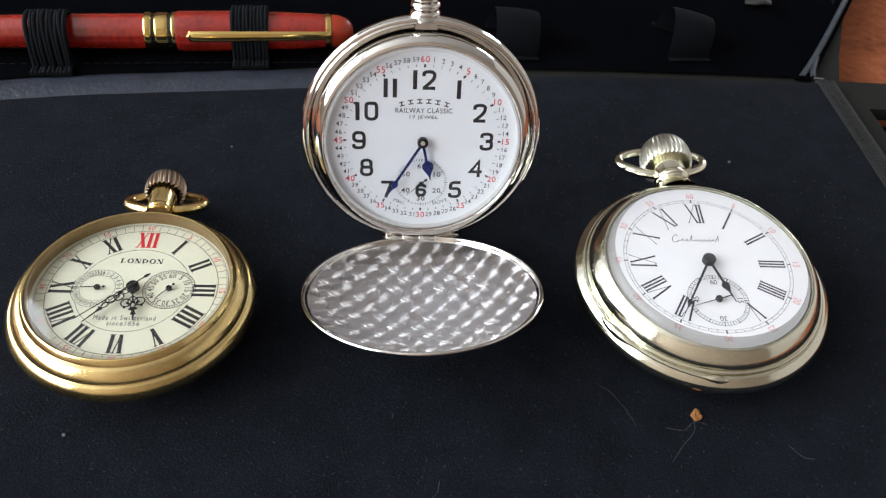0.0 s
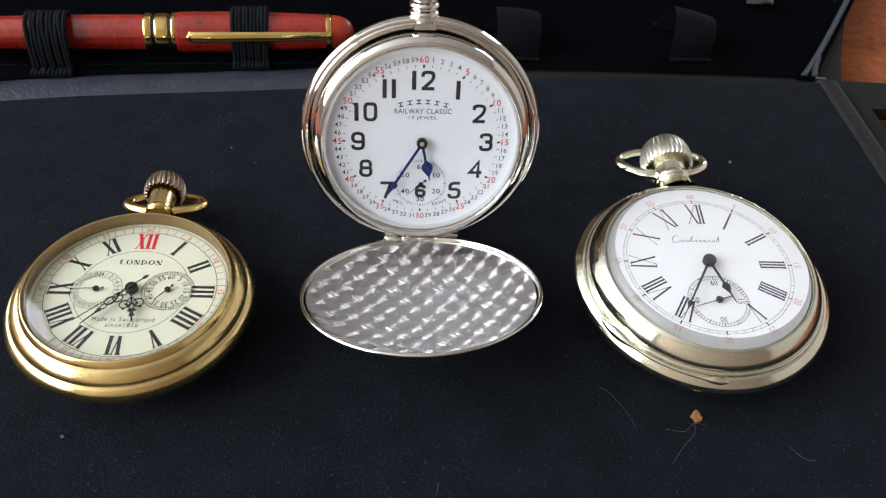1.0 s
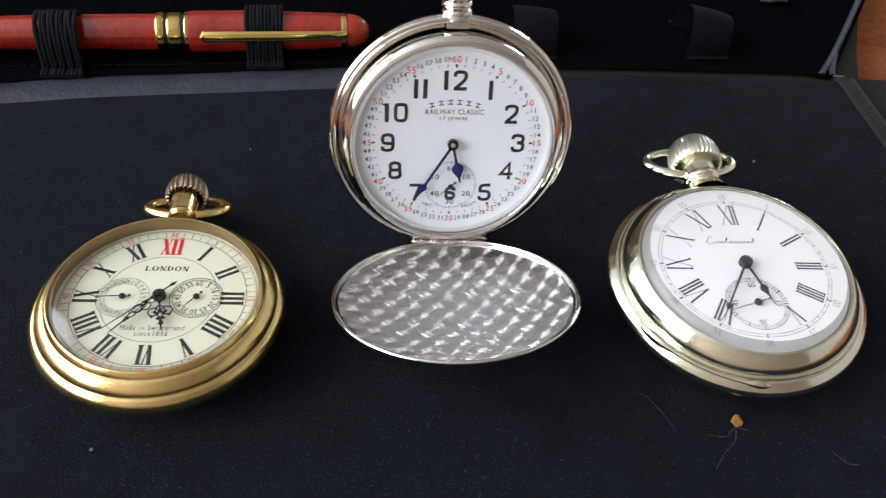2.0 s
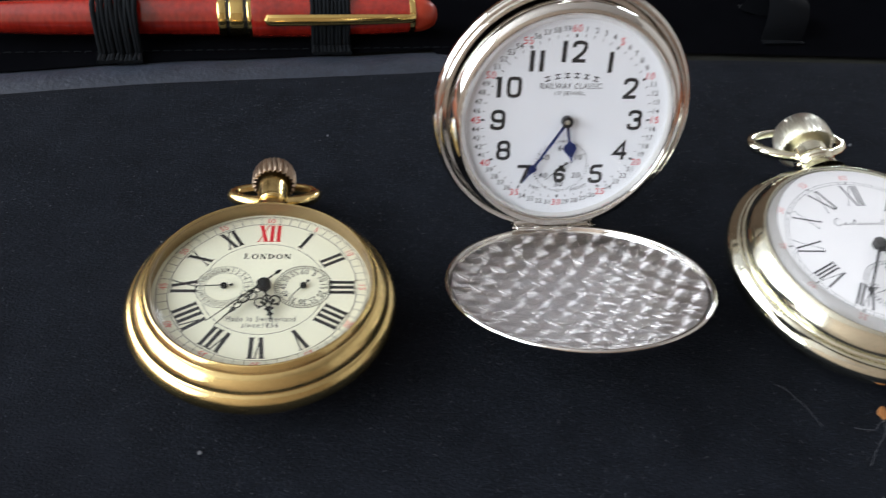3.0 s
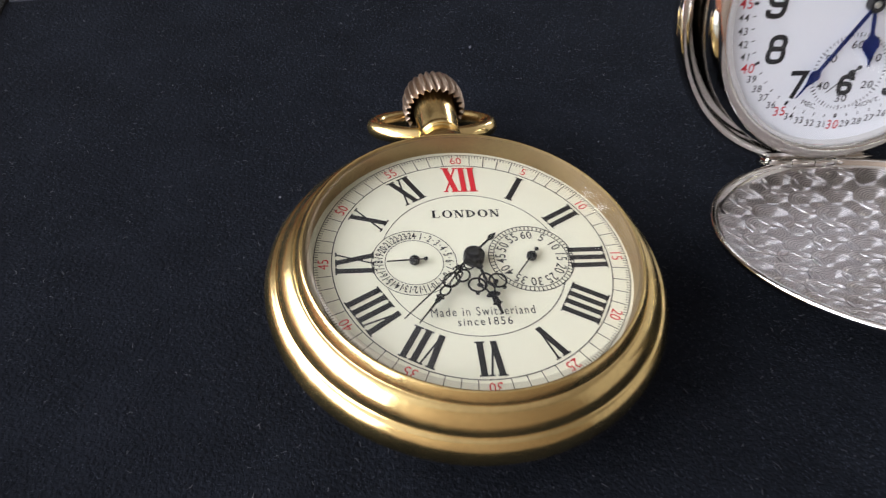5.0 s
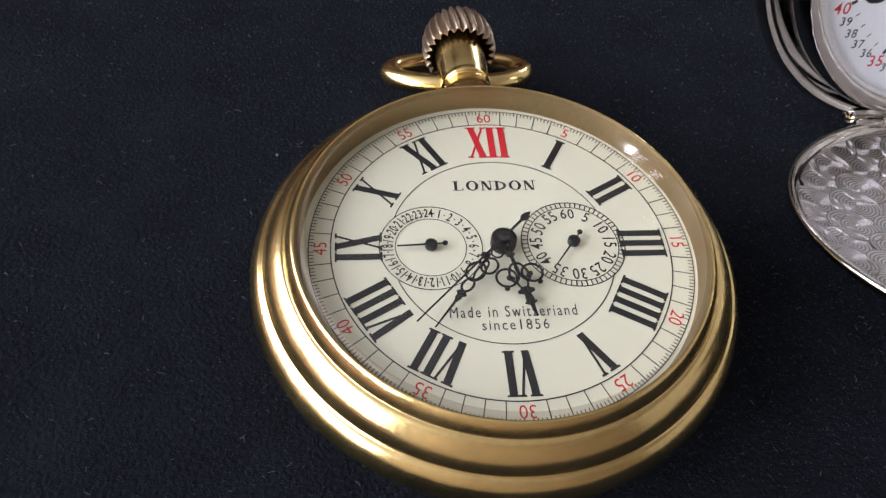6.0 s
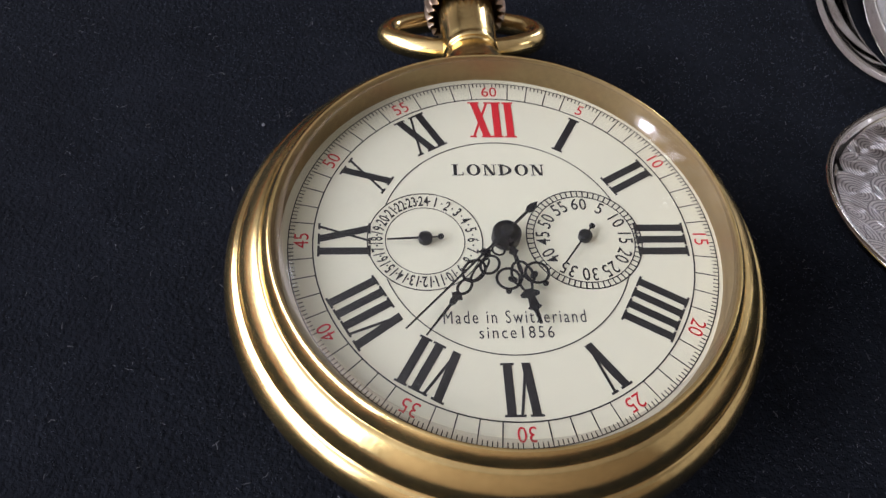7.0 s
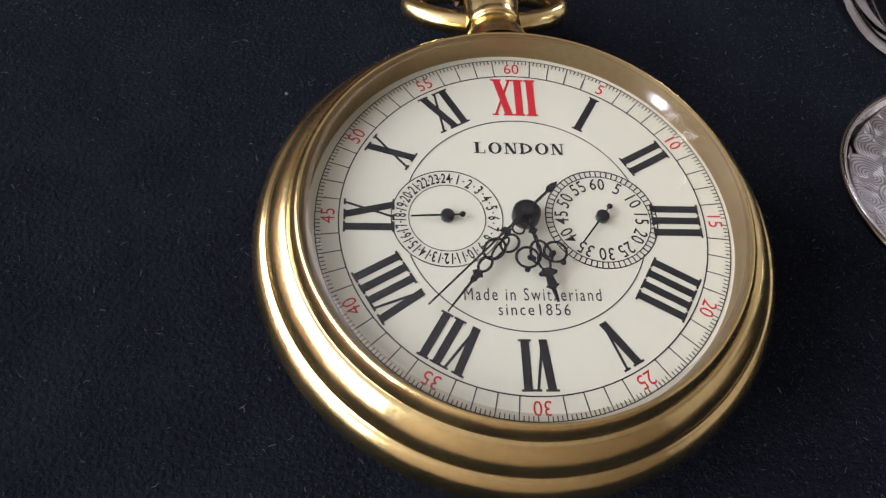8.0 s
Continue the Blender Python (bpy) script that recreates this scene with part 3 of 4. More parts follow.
for k in range(720):
    a = 2 * math.pi * k / 720
    x, y = 11.1 * math.cos(a), 11.1 * math.sin(a)
    if min(math.hypot(x - 7.05, y - 0.2), math.hypot(x + 7.05, y - 0.0)) > 5.1:
        arcs.append(band(11.05, 11.15, PZ, 1, a, a + 2 * math.pi / 720))
part("inner_circle", joined(arcs), BLACK_INK, gold_dial, smooth=0)


def serif_letter(ch, w, h):
    """A capital with thick and thin strokes and small serifs, centred."""
    k, n, t, e = 0.24 * h, 0.085 * h, 0.06 * h, 0.13 * h
    rect = lambda x0, x1, y0, y1, z=0.0: flat([(x0, y0), (x1, y0), (x1, y1), (x0, y1)], z)
    g = []
    if ch == "O":
        q = 40
        out, ins = ellipse(0, 0, w / 2, h / 2 * 1.03, q), ellipse(0, 0, w / 2 - k, h / 2 * 1.03 - n, q)
        g.append(([(x, y, 0) for x, y in out + ins], [(i, (i + 1) % q, q + (i + 1) % q, q + i) for i in range(q)]))
    elif ch == "D":
        q = 24
        out = [(w * 0.95 * math.cos(a) - w / 2, h / 2 * math.sin(a)) for a in np.linspace(-math.pi / 2, math.pi / 2, q)]
        ins = [((w * 0.95 - k) * math.cos(a) - w / 2, (h / 2 - n) * math.sin(a)) for a in np.linspace(-math.pi / 2, math.pi / 2, q)]
        g += [([(x, y, 0) for x, y in out + ins], [(i, i + 1, q + i + 1, q + i) for i in range(q - 1)]), rect(-w / 2 + e * 0.6, -w / 2 + e * 0.6 + k * 0.9, -h / 2, h / 2, 0.001), rect(-w / 2 - e * 0.4, -w / 2 + e + k, -h / 2, -h / 2 + t, 0.002), rect(-w / 2 - e * 0.4, -w / 2 + e + k, h / 2 - t, h / 2, 0.002)]
    elif ch == "L":
        g += [rect(-w / 2 + e, -w / 2 + e + k, -h / 2, h / 2), rect(-w / 2, -w / 2 + 2 * e + k, h / 2 - t, h / 2, 0.001), rect(-w / 2, w / 2, -h / 2, -h / 2 + t, 0.001), rect(w / 2 - t, w / 2, -h / 2, -h / 2 + 0.3 * h, 0.002)]
    else:
        g += [rect(-w / 2 + e, -w / 2 + e + n, -h / 2, h / 2), rect(w / 2 - e - n, w / 2 - e, -h / 2, h / 2), flat([(-w / 2 + e * 0.6, h / 2), (w / 2 - e - k, -h / 2), (w / 2 - e, -h / 2), (-w / 2 + e * 0.6 + k * 1.1, h / 2)], 0.001),
              rect(-w / 2, -w / 2 + 2 * e + n, -h / 2, -h / 2 + t, 0.002), rect(-w / 2 - e * 0.2, -w / 2 + e + k, h / 2 - t, h / 2, 0.002), rect(w / 2 - 2 * e - n, w / 2 + e * 0.2, h / 2 - t, h / 2, 0.002)]
    return joined(g)


def serif_word(body, high, wide, material, parent, x, y, z):
    cell = wide / len(body)
    for i, chx in enumerate(body):
        ob = part("letter", serif_letter(chx, cell * (0.72 if chx == "L" else 0.86), high), material, parent, smooth=0)
        ob.matrix_basis = at(x - wide / 2 + cell * (i + 0.5), y, z)


serif_word("LONDON", 1.3, 9.0, BLACK_INK, gold_dial, 0.0, 7.82, PZ)
piece("line_of_text", text_mesh("Made in Switzeriand", 1.2, GREY_INK, 0.0, wide=11.9, space=1.25), gold_dial, at(0.1, -7.62, PZ))
piece("line_of_text", text_mesh("since1856", 1.1, GREY_INK, 0.0, wide=6.2, space=1.25), gold_dial, at(0.1, -9.05, PZ))
# small 24-hour dial
sub24 = part("hour_subdial", joined([band(4.98, 5.08, 0, 96), band(3.42, 3.50, 0, 96)]), BLACK_INK, gold_dial, "small 24-hour dial", smooth=0)
sub24.matrix_basis = at(-7.05, 0.0, PZ)
for k in range(24):
    piece("small_numeral", text_mesh(str(k or 24), 1.08, BLACK_INK, 0.018, narrow=0.6), sub24, at(*polar(4.22, 15 * k), 0.005, 15 * k))
dot = mesh_of("dot", flat(ellipse(0, 0, 0.09, 0.09, 8)), BLACK_INK, 0)
for k in range(24):
    piece("dot", dot, sub24, at(*polar(4.22, 15 * k + 7.5), 0.005))
sub60 = part("seconds_subdial", joined([band(5.12, 5.24, 0, 96), band(4.5, 4.6, 0, 96), ring_ticks(4.55, 5.2, 60, 0.12)]), BLACK_INK, gold_dial, "small 60-second dial", smooth=0)
sub60.matrix_basis = at(7.1, 0.15, PZ)
for k in range(12):
    piece("small_numeral", text_mesh(str(5 * k or 60), 1.28, BLACK_INK, 0.006, narrow=0.78), sub60, at(*polar(3.72, 30 * k), 0.005, 30 * k))


def small_pointer(parent, x, y, z, turn, tip, tail, mat):
    geo = joined([slab([(-0.1, 0), (0.1, 0), (0.06, tip), (-0.06, tip)], 0, 0.1), slab([(-0.06, -tail), (0.06, -tail), (0.06, 0), (-0.06, 0)], 0, 0.1),
                  slab(ellipse(0, -tail, 0.27, 0.27, 14), 0, 0.14), lathe([(0.62, -0.3), (0.62, 0.15), (0.5, 0.28), (0.25, 0.32), (0.22, 0.22), (0.01, 0.2)], 24)])
    ob = part("small_seconds_pointer" if turn < 240 else "small_hour_pointer", geo, mat, parent)
    ob.matrix_basis = at(x, y, z, turn)


small_pointer(gold, -7.05, 0.0, GZ + 0.45, 267, 3.3, 1.35, BLACK_STEEL)
small_pointer(gold, 7.1, 0.15, GZ + 0.45, 217, 3.5, 1.25, BLACK_STEEL)
# main pointers
W = 0.13
hour = joined([
    slab([(0, 1.2), (0.45, 1.9), (0.15, 2.2), (0.2, 3.0), (-0.2, 3.0), (-0.15, 2.2), (-0.45, 1.9)], 0, 0.14),
    ring_wire(-1.28, 4.35, 1.0, 1.0, W, 0.07), ring_wire(1.28, 4.35, 1.0, 1.0, W, 0.07),
    ring_wire(-0.42, 4.0, 0.45, 1.05, W, 0.07, 0.25), ring_wire(0.42, 4.0, 0.45, 1.05, W, 0.07, -0.25),
    ring_wire(0.0, 5.1, 0.5, 0.85, W * 0.9, 0.07),
    slab(ellipse(-0.95, 4.5, 0.42, 0.28, 12, 0.6), 0, 0.14), slab(ellipse(0.95, 4.5, 0.42, 0.28, 12, -0.6), 0, 0.14),
    slab(ellipse(-1.65, 5.5, 0.26, 0.26, 12), 0, 0.14), slab(ellipse(1.65, 5.5, 0.26, 0.26, 12), 0, 0.14),
    slab([(-0.25, 5.7), (0.25, 5.7), (0.85, 6.1), (0.8, 6.35), (0.32, 6.5), (0.42, 7.3), (0.62, 7.45), (0.2, 7.75), (0.12, 9.0), (-0.12, 9.0), (-0.2, 7.75), (-0.62, 7.45), (-0.42, 7.3), (-0.32, 6.5), (-0.8, 6.35), (-0.85, 6.1)], 0, 0.14)])
ob = part("hour_hand", hour, BLACK_STEEL, gold, "ornate black pierced hour hand")
ob.matrix_basis = at(0.03, 0.1, GZ + 0.75, 167)
minute = joined([
    ring_wire(-0.35, 2.0, 0.55, 0.5, W * 0.8, 0.07), slab([(0.1, 2.4), (0.75, 2.6), (0.9, 3.2), (0.45, 3.1), (0.2, 3.5), (-0.1, 2.9)], 0, 0.14),
    ring_wire(-0.55, 3.7, 0.75, 0.95, W, 0.07), ring_wire(0.2, 5.0, 0.85, 1.15, W, 0.07), ring_wire(-0.15, 4.6, 0.35, 1.3, W * 0.8, 0.07),
    ring_wire(0.0, 6.75, 0.5, 0.8, W, 0.07), slab([(-0.12, 5.8), (0.12, 5.8), (0.12, 6.1), (-0.12, 6.1)], 0, 0.14),
    slab([(-0.2, 7.5), (0.2, 7.5), (0.55, 7.9), (0.28, 8.15), (0.3, 8.55), (0.12, 8.9), (0.06, 12.3), (-0.06, 12.3), (-0.12, 8.9), (-0.3, 8.55), (-0.28, 8.15), (-0.55, 7.9)], 0, 0.14)])
ob = part("minute_hand", minute, BLACK_STEEL, gold, "ornate black pierced minute hand")
ob.matrix_basis = at(0.03, 0.1, GZ + 1.0, 217)
second = joined([slab([(-0.11, 0), (0.11, 0), (0.07, 13.0), (-0.07, 13.0)], 0, 0.1), slab([(-0.13, -3.0), (0.13, -3.0), (0.13, 0), (-0.13, 0)], 0, 0.1),
                 slab([(0, -4.3), (0.3, -3.7), (0.38, -3.2), (0.2, -2.8), (-0.2, -2.8), (-0.38, -3.2), (-0.3, -3.7)], 0, 0.12), slab(ellipse(0, 1.6, 0.22, 0.6, 12), 0, 0.11)])
ob = part("second_hand", second, BLACK_STEEL, gold, "thin black sweep second hand")
ob.matrix_basis = at(0.03, 0.1, GZ + 1.3, 224)
ob = part("hub", lathe([(1.28, -0.9), (1.28, 0.1), (1.18, 0.25), (1.0, 0.25), (0.95, 0.12), (0.62, 0.12), (0.6, 0.5), (0.5, 0.62), (0.2, 0.65), (0.16, 0.55), (0.01, 0.55)], 40), BLACK_STEEL, gold, "stepped black hub")
ob.matrix_basis = at(0.03, 0.1, GZ + 1.0)
# pendant, crown and bow
ALONG_Y = Matrix.Rotation(radians(-90), 4, "X")
GP = 8.6
LEAN = Matrix.Rotation(radians(1.6), 4, "Z")
part("pendant", moved(lathe(smooth_profile([(4.2, 22.6), (3.5, 24.6), (2.85, 26.0), (2.75, 26.7), (3.0, 26.9), (3.02, 27.5), (2.95, 27.7), (3.02, 29), (3.1, 34.0), (3.05, 36.1), (0.01, 36.2)], 4), 48), LEAN @ Matrix.Translation((0, 0, GP)) @ ALONG_Y), GOLD, gold, "turned brass pendant neck")
crown_prof = smooth_profile([(2.5, 36.2), (3.7, 35.8), (4.0, 33.6), (4.28, 32.8), (4.55, 33.1), (4.66, 34.4), (4.5, 36.1), (3.85, 37.8), (2.6, 38.8), (1.2, 39.25), (0.01, 39.35)], 3)
part("crown", moved(crown_geo(crown_prof, 24, 0.14, 8, 0.16), LEAN @ Matrix.Translation((0, 0, GP)) @ ALONG_Y), BRONZE, gold, "fluted bronze winding crown")
part("bow", moved(bow_geo(8.7, 10.0, 1.3, radians(22)), LEAN @ Matrix.Translation((0.0, 28.6, 7.4))), GOLD, gold, "round brass bow folded down to the cloth")

# ---- silver hunter-case watch standing open ----
SM = Matrix(((0.9996, -0.0237, 0.0162, 0.0585), (0.0215, 0.2413, -0.9702, 0.03056), (0.019, 0.9702, 0.2418, 0.02923), (0, 0, 0, 1)))
silver = thing("pocket_watch", SM, "silver hunter-case pocket watch standing open on its lid hinge", "pocket watch", "pocket watches")
part("case", lathe(smooth_profile([(0.01, -10.6), (12, -10.3), (20, -9.0), (24.6, -7.0), (26.4, -5.0), (26.8, -3.9), (26.7, -3.2), (26.4, -2.85)], 4), 128), CHROME, silver, "polished silver case")
part("case_rim", lathe(smooth_profile([(26.6, -3.1), (26.45, -2.65), (26.15, -2.4), (25.7, -2.35), (25.25, -2.5), (24.98, -2.85), (24.9, -4.0), (24.8, -5.8), (24.4, -6.0), (23.7, -6.0)], 4), 128), CHROME, silver, "polished silver rim round the bezel")
part("bezel", lathe(smooth_profile([(24.0, -6.0), (24.05, -3.6), (23.95, -1.2), (24.0, -0.6), (23.95, 0.1), (23.65, 1.0), (23.0, 1.7), (22.3, 2.0), (21.8, 1.95), (21.4, 1.5), (21.2, 0.8), (21.1, -0.15)], 5), 128), CHROME, silver, "tall polished silver bezel")
crystal("crystal", silver, 21.7, 1.6, 2.2, GLASS_EDGE)
sdial = part("dial", lathe([(0.01, 0), (8, 0), (16, 0), (21.2, 0), (21.2, -0.6), (0.01, -0.6)], 96), ENAMEL, silver, "white dial with bold black numerals")
SZ = 0.03
part("minute_track", joined([ring_ticks(16.85, 17.4, 60, 0.13, lambda k: k % 5 == 0, SZ), ring_ticks(16.75, 17.45, 12, 0.42, None, SZ)]), BLACK_INK, sdial, smooth=0)


def ribbon(points, w, z=0.0):
    """A flat stroke of even width along a polyline."""
    pts = [Vector(p) for p in points]
    v, f = [], []
    for n, p in enumerate(pts):
        d0 = (p - pts[n - 1]).normalized() if n else (pts[1] - p).normalized()
        d1 = (pts[n + 1] - p).normalized() if n + 1 < len(pts) else d0
        mid = (d0 + d1).normalized()
        side = Vector((-mid.y, mid.x)) * (w / 2 / max(0.5, mid.dot(d0)))
        v += [(p.x + side.x, p.y + side.y, z), (p.x - side.x, p.y - side.y, z)]
    for n in range(len(pts) - 1):
        f.append((2 * n, 2 * n + 1, 2 * n + 3, 2 * n + 2))
    return v, f


def rounded(points, cut):
    """A polyline with its inner corners rounded off."""
    pts = [Vector(p) for p in points]
    out = [pts[0]]
    for n in range(1, len(pts) - 1):
        a, b, c = pts[n - 1], pts[n], pts[n + 1]
        ca, cb = min(cut, (a - b).length * 0.48), min(cut, (c - b).length * 0.48)
        p, q = b + (a - b).normalized() * ca, b + (c - b).normalized() * cb
        for u in (0.0, 0.25, 0.5, 0.75, 1.0):
            out.append(p * (1 - u) ** 2 + b * 2 * u * (1 - u) + q * u * u)
    return out + [pts[-1]]


BOXY = {"0": [[(0, 1), (-1, 1), (-1, -1), (1, -1), (1, 1), (0, 1)]],
        "1": [[(0, -1.16), (0, 1.16)]],
        "2": [[(-1, 0.45), (-1, 1), (1, 1), (1, 0.15), (-0.92, -0.98)], [(-1.2, -1), (1.2, -1)]],
        "3": [[(-1, 0.5), (-1, 1), (0.95, 1), (0.95, 0.06), (-0.2, 0.06)], [(-0.2, 0.02), (1, 0.02), (1, -1), (-1, -1), (-1, -0.45)]],
        "4": [[(0.55, -1.16), (0.55, 1.0), (-1.1, -0.42), (1.25, -0.42)]],
        "5": [[(1.1, 1), (-0.9, 1), (-0.9, 0.1)], [(-1.05, 0.16), (1, 0.16), (1, -1), (-1, -1), (-1, -0.5)]],
        "6": [[(1, 0.5), (1, 1), (-1, 1), (-1, -1), (1, -1), (1, 0.12), (-1, 0.12)]],
        "7": [[(-1.15, 1), (0.95, 1), (-0.25, -1.16)]],
        "8": [[(0, 0.05), (-0.9, 0.05), (-0.9, 1), (0.9, 1), (0.9, 0.05), (0, 0.05)], [(0, 0.05), (-1, 0.05), (-1, -1), (1, -1), (1, 0.05), (0, 0.05)]],
        "9": [[(-1, -0.5), (-1, -1), (1, -1), (1, 1), (-1, 1), (-1, -0.12), (1, -0.12)]]}


def boxy_numeral(body, high, wide, stroke):
    """Square-shouldered digits side by side, centred."""
    hx, hy = (wide - stroke) / 2, (high - stroke) / 2
    gap = 0.34 * wide
    widths = [stroke * 1.25 if ch == "1" else wide for ch in body]
    x = -(sum(widths) + gap * (len(body) - 1)) / 2
    geos = []
    for ch, w in zip(body, widths):
        for n, line in enumerate(BOXY[ch]):
            pts = [(x + w / 2 + px * hx, py * hy) for px, py in line]
            geos.append(ribbon(pts if ch in "147" else rounded(pts, 0.34 * wide), stroke * (1.22 if ch == "1" else 1.0), 0.002 * n))
        x += w + gap
    return joined(geos)


for k in range(1, 13):
    r = {3: 14.3, 5: 14.3, 7: 14.3, 11: 14.1, 1: 14.1, 6: 12.2}.get(k, 14.0)
    deg = 30 * k + {1: 2, 11: -1, 2: 1.5, 10: -1.0, 5: -3.0, 7: 3.0, 4: -1.5, 8: 2}.get(k, 0)
    ob = part("hour_numeral", boxy_numeral(str(k), 3.3 if k == 6 else 4.35, 2.5 if k == 6 else 3.0, 0.74), BLACK_INK, sdial, smooth=0)
    ob.matrix_basis = at(*polar(r, deg), SZ)
for k in range(60):
    five = k % 5 == 0
    piece("minute_numeral", text_mesh(str(k or 60), 1.45 if five else 1.08, RED_INK if five else BLACK_INK, 0.006, narrow=0.95), sdial, at(*polar(18.55, 6 * k), SZ))
# maker's mark as plain arched bars
mark = mesh_of("mark_bar", joined([flat([(-0.55, 0.3), (0.55, 0.3), (0.55, 0.52), (-0.55, 0.52)]), flat([(-0.55, -0.52), (0.55, -0.52), (0.55, -0.3), (-0.55, -0.3)]), flat([(-0.12, -0.3), (0.12, -0.3), (0.12, 0.3), (-0.12, 0.3)])]), BLACK_INK, 0)
for k in range(6):
    x = (k - 2.5) * 1.95
    piece("mark_bar", mark, sdial, at(x + 0.1, 9.25 - 0.03 * x * x, SZ, x * 3.0))
piece("line_of_text", text_mesh("RAILWAY CLASSIC", 1.15, BLACK_INK, 0.004, wide=12.4), sdial, at(0.1, 7.1, SZ))
piece("line_of_text", text_mesh("17 JEWEL", 1.0, BLACK_INK, 0.004, wide=6.2), sdial, at(0.1, 5.5, SZ))
piece("line_of_text", text_mesh("MEC.", 0.75, GREY_INK, 0.0, narrow=1.2), sdial, at(-4.9, -15.1, SZ, 20))
piece("line_of_text", text_mesh("MOVT.", 0.75, GREY_INK, 0.0, narrow=1.2), sdial, at(4.6, -15.1, SZ, -20))
ssub = part("seconds_subdial", joined([ring_ticks(5.35, 5.85, 60, 0.12), ring_ticks(5.2, 5.9, 12, 0.18)]), BLACK_INK, sdial, "small seconds dial", smooth=0)
ssub.matrix_basis = at(0.0, -10.2, SZ)
for k in range(6):
    piece("small_numeral", text_mesh(str(10 * k or 60), 1.2, BLACK_INK, 0.01, narrow=1.1), ssub, at(*polar(4.1, 60 * k), 0.004))


def spade(length, root, waist, bulge, at_r, z=0.0):
    """A spade pointer with a waist, a bulb and a fine tip."""
    left = [(-root, 0), (-waist, at_r - bulge * 1.25)]
    left += [(-bulge * math.cos(a), at_r + bulge * math.sin(a)) for a in np.linspace(-1.1, 0.75, 8)]
    left += [(-waist * 0.9, at_r + bulge * 1.7), (-waist * 0.55, at_r + bulge * 2.6), (-0.05, length)]
    poly = left + [(-x, y) for x, y in reversed(left)]
    return slab(poly, z, z + 0.14)


ob = part("minute_hand", spade(15.8, 0.32, 0.3, 0.85, 11.9), BLUE_STEEL, silver, "long blued steel minute hand")
ob.matrix_basis = at(0, 0, 1.2, 211)
ob = part("hour_hand", spade(9.2, 0.34, 0.28, 1.3, 6.0), BLUE_STEEL, silver, "blued steel spade hour hand")
ob.matrix_basis = at(0, 0, 0.9, 167.5)
part("hub", lathe([(1.2, 0.5), (1.2, 1.45), (1.05, 1.62), (0.68, 1.62), (0.62, 1.4), (0.5, 1.38)], 36), BLACK_STEEL, silver, "black ringed hub")
part("pin", lathe([(0.5, 1.2), (0.5, 1.5), (0.35, 1.62), (0.01, 1.64)], 24), SATIN_NICKEL, silver, "small bright steel pin")
ob = part("small_seconds_pointer", joined([slab([(-0.12, -1.3), (0.12, -1.3), (0.04, 4.3), (-0.04, 4.3)], 0, 0.1), slab(ellipse(0, 0, 0.55, 0.55, 20), 0, 0.16), slab(ellipse(0, -1.3, 0.3, 0.4, 12), 0, 0.12)]), BLACK_STEEL, silver)
ob.matrix_basis = at(0, -10.2, 0.6, 228)
# thumb catch, stem and hinge
part("lid_catch", moved(slab([(-2.3, -0.55), (2.3, -0.55), (2.1, 0.75), (-2.1, 0.75)], -2.4, 0.0), Matrix.Translation((0.1, 25.0, -0.9))), CHROME, silver, "small silver lid catch")
stem_prof = [(2.6, 25.5)]
for k in range(4):
    stem_prof += [(3.0, 26.4 + 1.7 * k), (3.25, 26.9 + 1.7 * k), (3.0, 27.5 + 1.7 * k), (2.5, 27.9 + 1.7 * k)]
part("pendant", moved(lathe(smooth_profile(stem_prof + [(2.4, 33.6), (0.01, 33.8)], 3), 48), Matrix.Translation((0, 0, -4.6)) @ ALONG_Y), CHROME, silver, "ribbed silver pendant neck")
sc_prof = smooth_profile([(2.4, 33.2), (4.2, 33.4), (4.6, 34.4), (4.5, 36.8), (3.4, 38.4), (1.4, 38.9), (0.01, 39)], 3)
part("crown", moved(crown_geo(sc_prof, 28, 0.08), Matrix.Translation((0, 0, -4.6)) @ ALONG_Y), CHROME, silver, "fluted silver winding crown")
knuckle = mesh_of("hinge_knuckle", moved(lathe([(0.01, -1.9), (0.75, -1.9), (0.85, -1.75), (0.85, 1.75), (0.75, 1.9), (0.01, 1.9)], 20), Matrix.Rotation(radians(90), 4, "Y")), CHROME)
hinge = part("hinge", joined([box(-8.0, 8.0, -25.9, -24.1, -3.3, -1.9)]), CHROME, silver, "silver lid hinge")
for k in range(4):
    piece("hinge_knuckle", knuckle, hinge, at((k - 1.5) * 3.9, -25.8, -1.6))
# lid, swung out towards the viewer and tilted up
LX, LD = Vector((0.9975, -0.0071, 0.0707)).normalized(), Vector((-0.0286, -0.945, 0.327)).normalized()
LY = -LD
LN = LX.cross(LY).normalized()
LY = LN.cross(LX).normalized()
lid_c = Vector((0.05891, 0.00237, 0.01181))
LM4 = Matrix.Translation(lid_c) @ Matrix((LX, LY, LN)).transposed().to_4x4()
lid_m = SM.inverted() @ LM4


def dish(r):
    """Inside of the lid: a shallow bowl, deepest in the middle."""
    return -0.7 - 3.4 * (1 - (r / 24.3) ** 2) ** 0.8 if r < 24.3 else -0.7


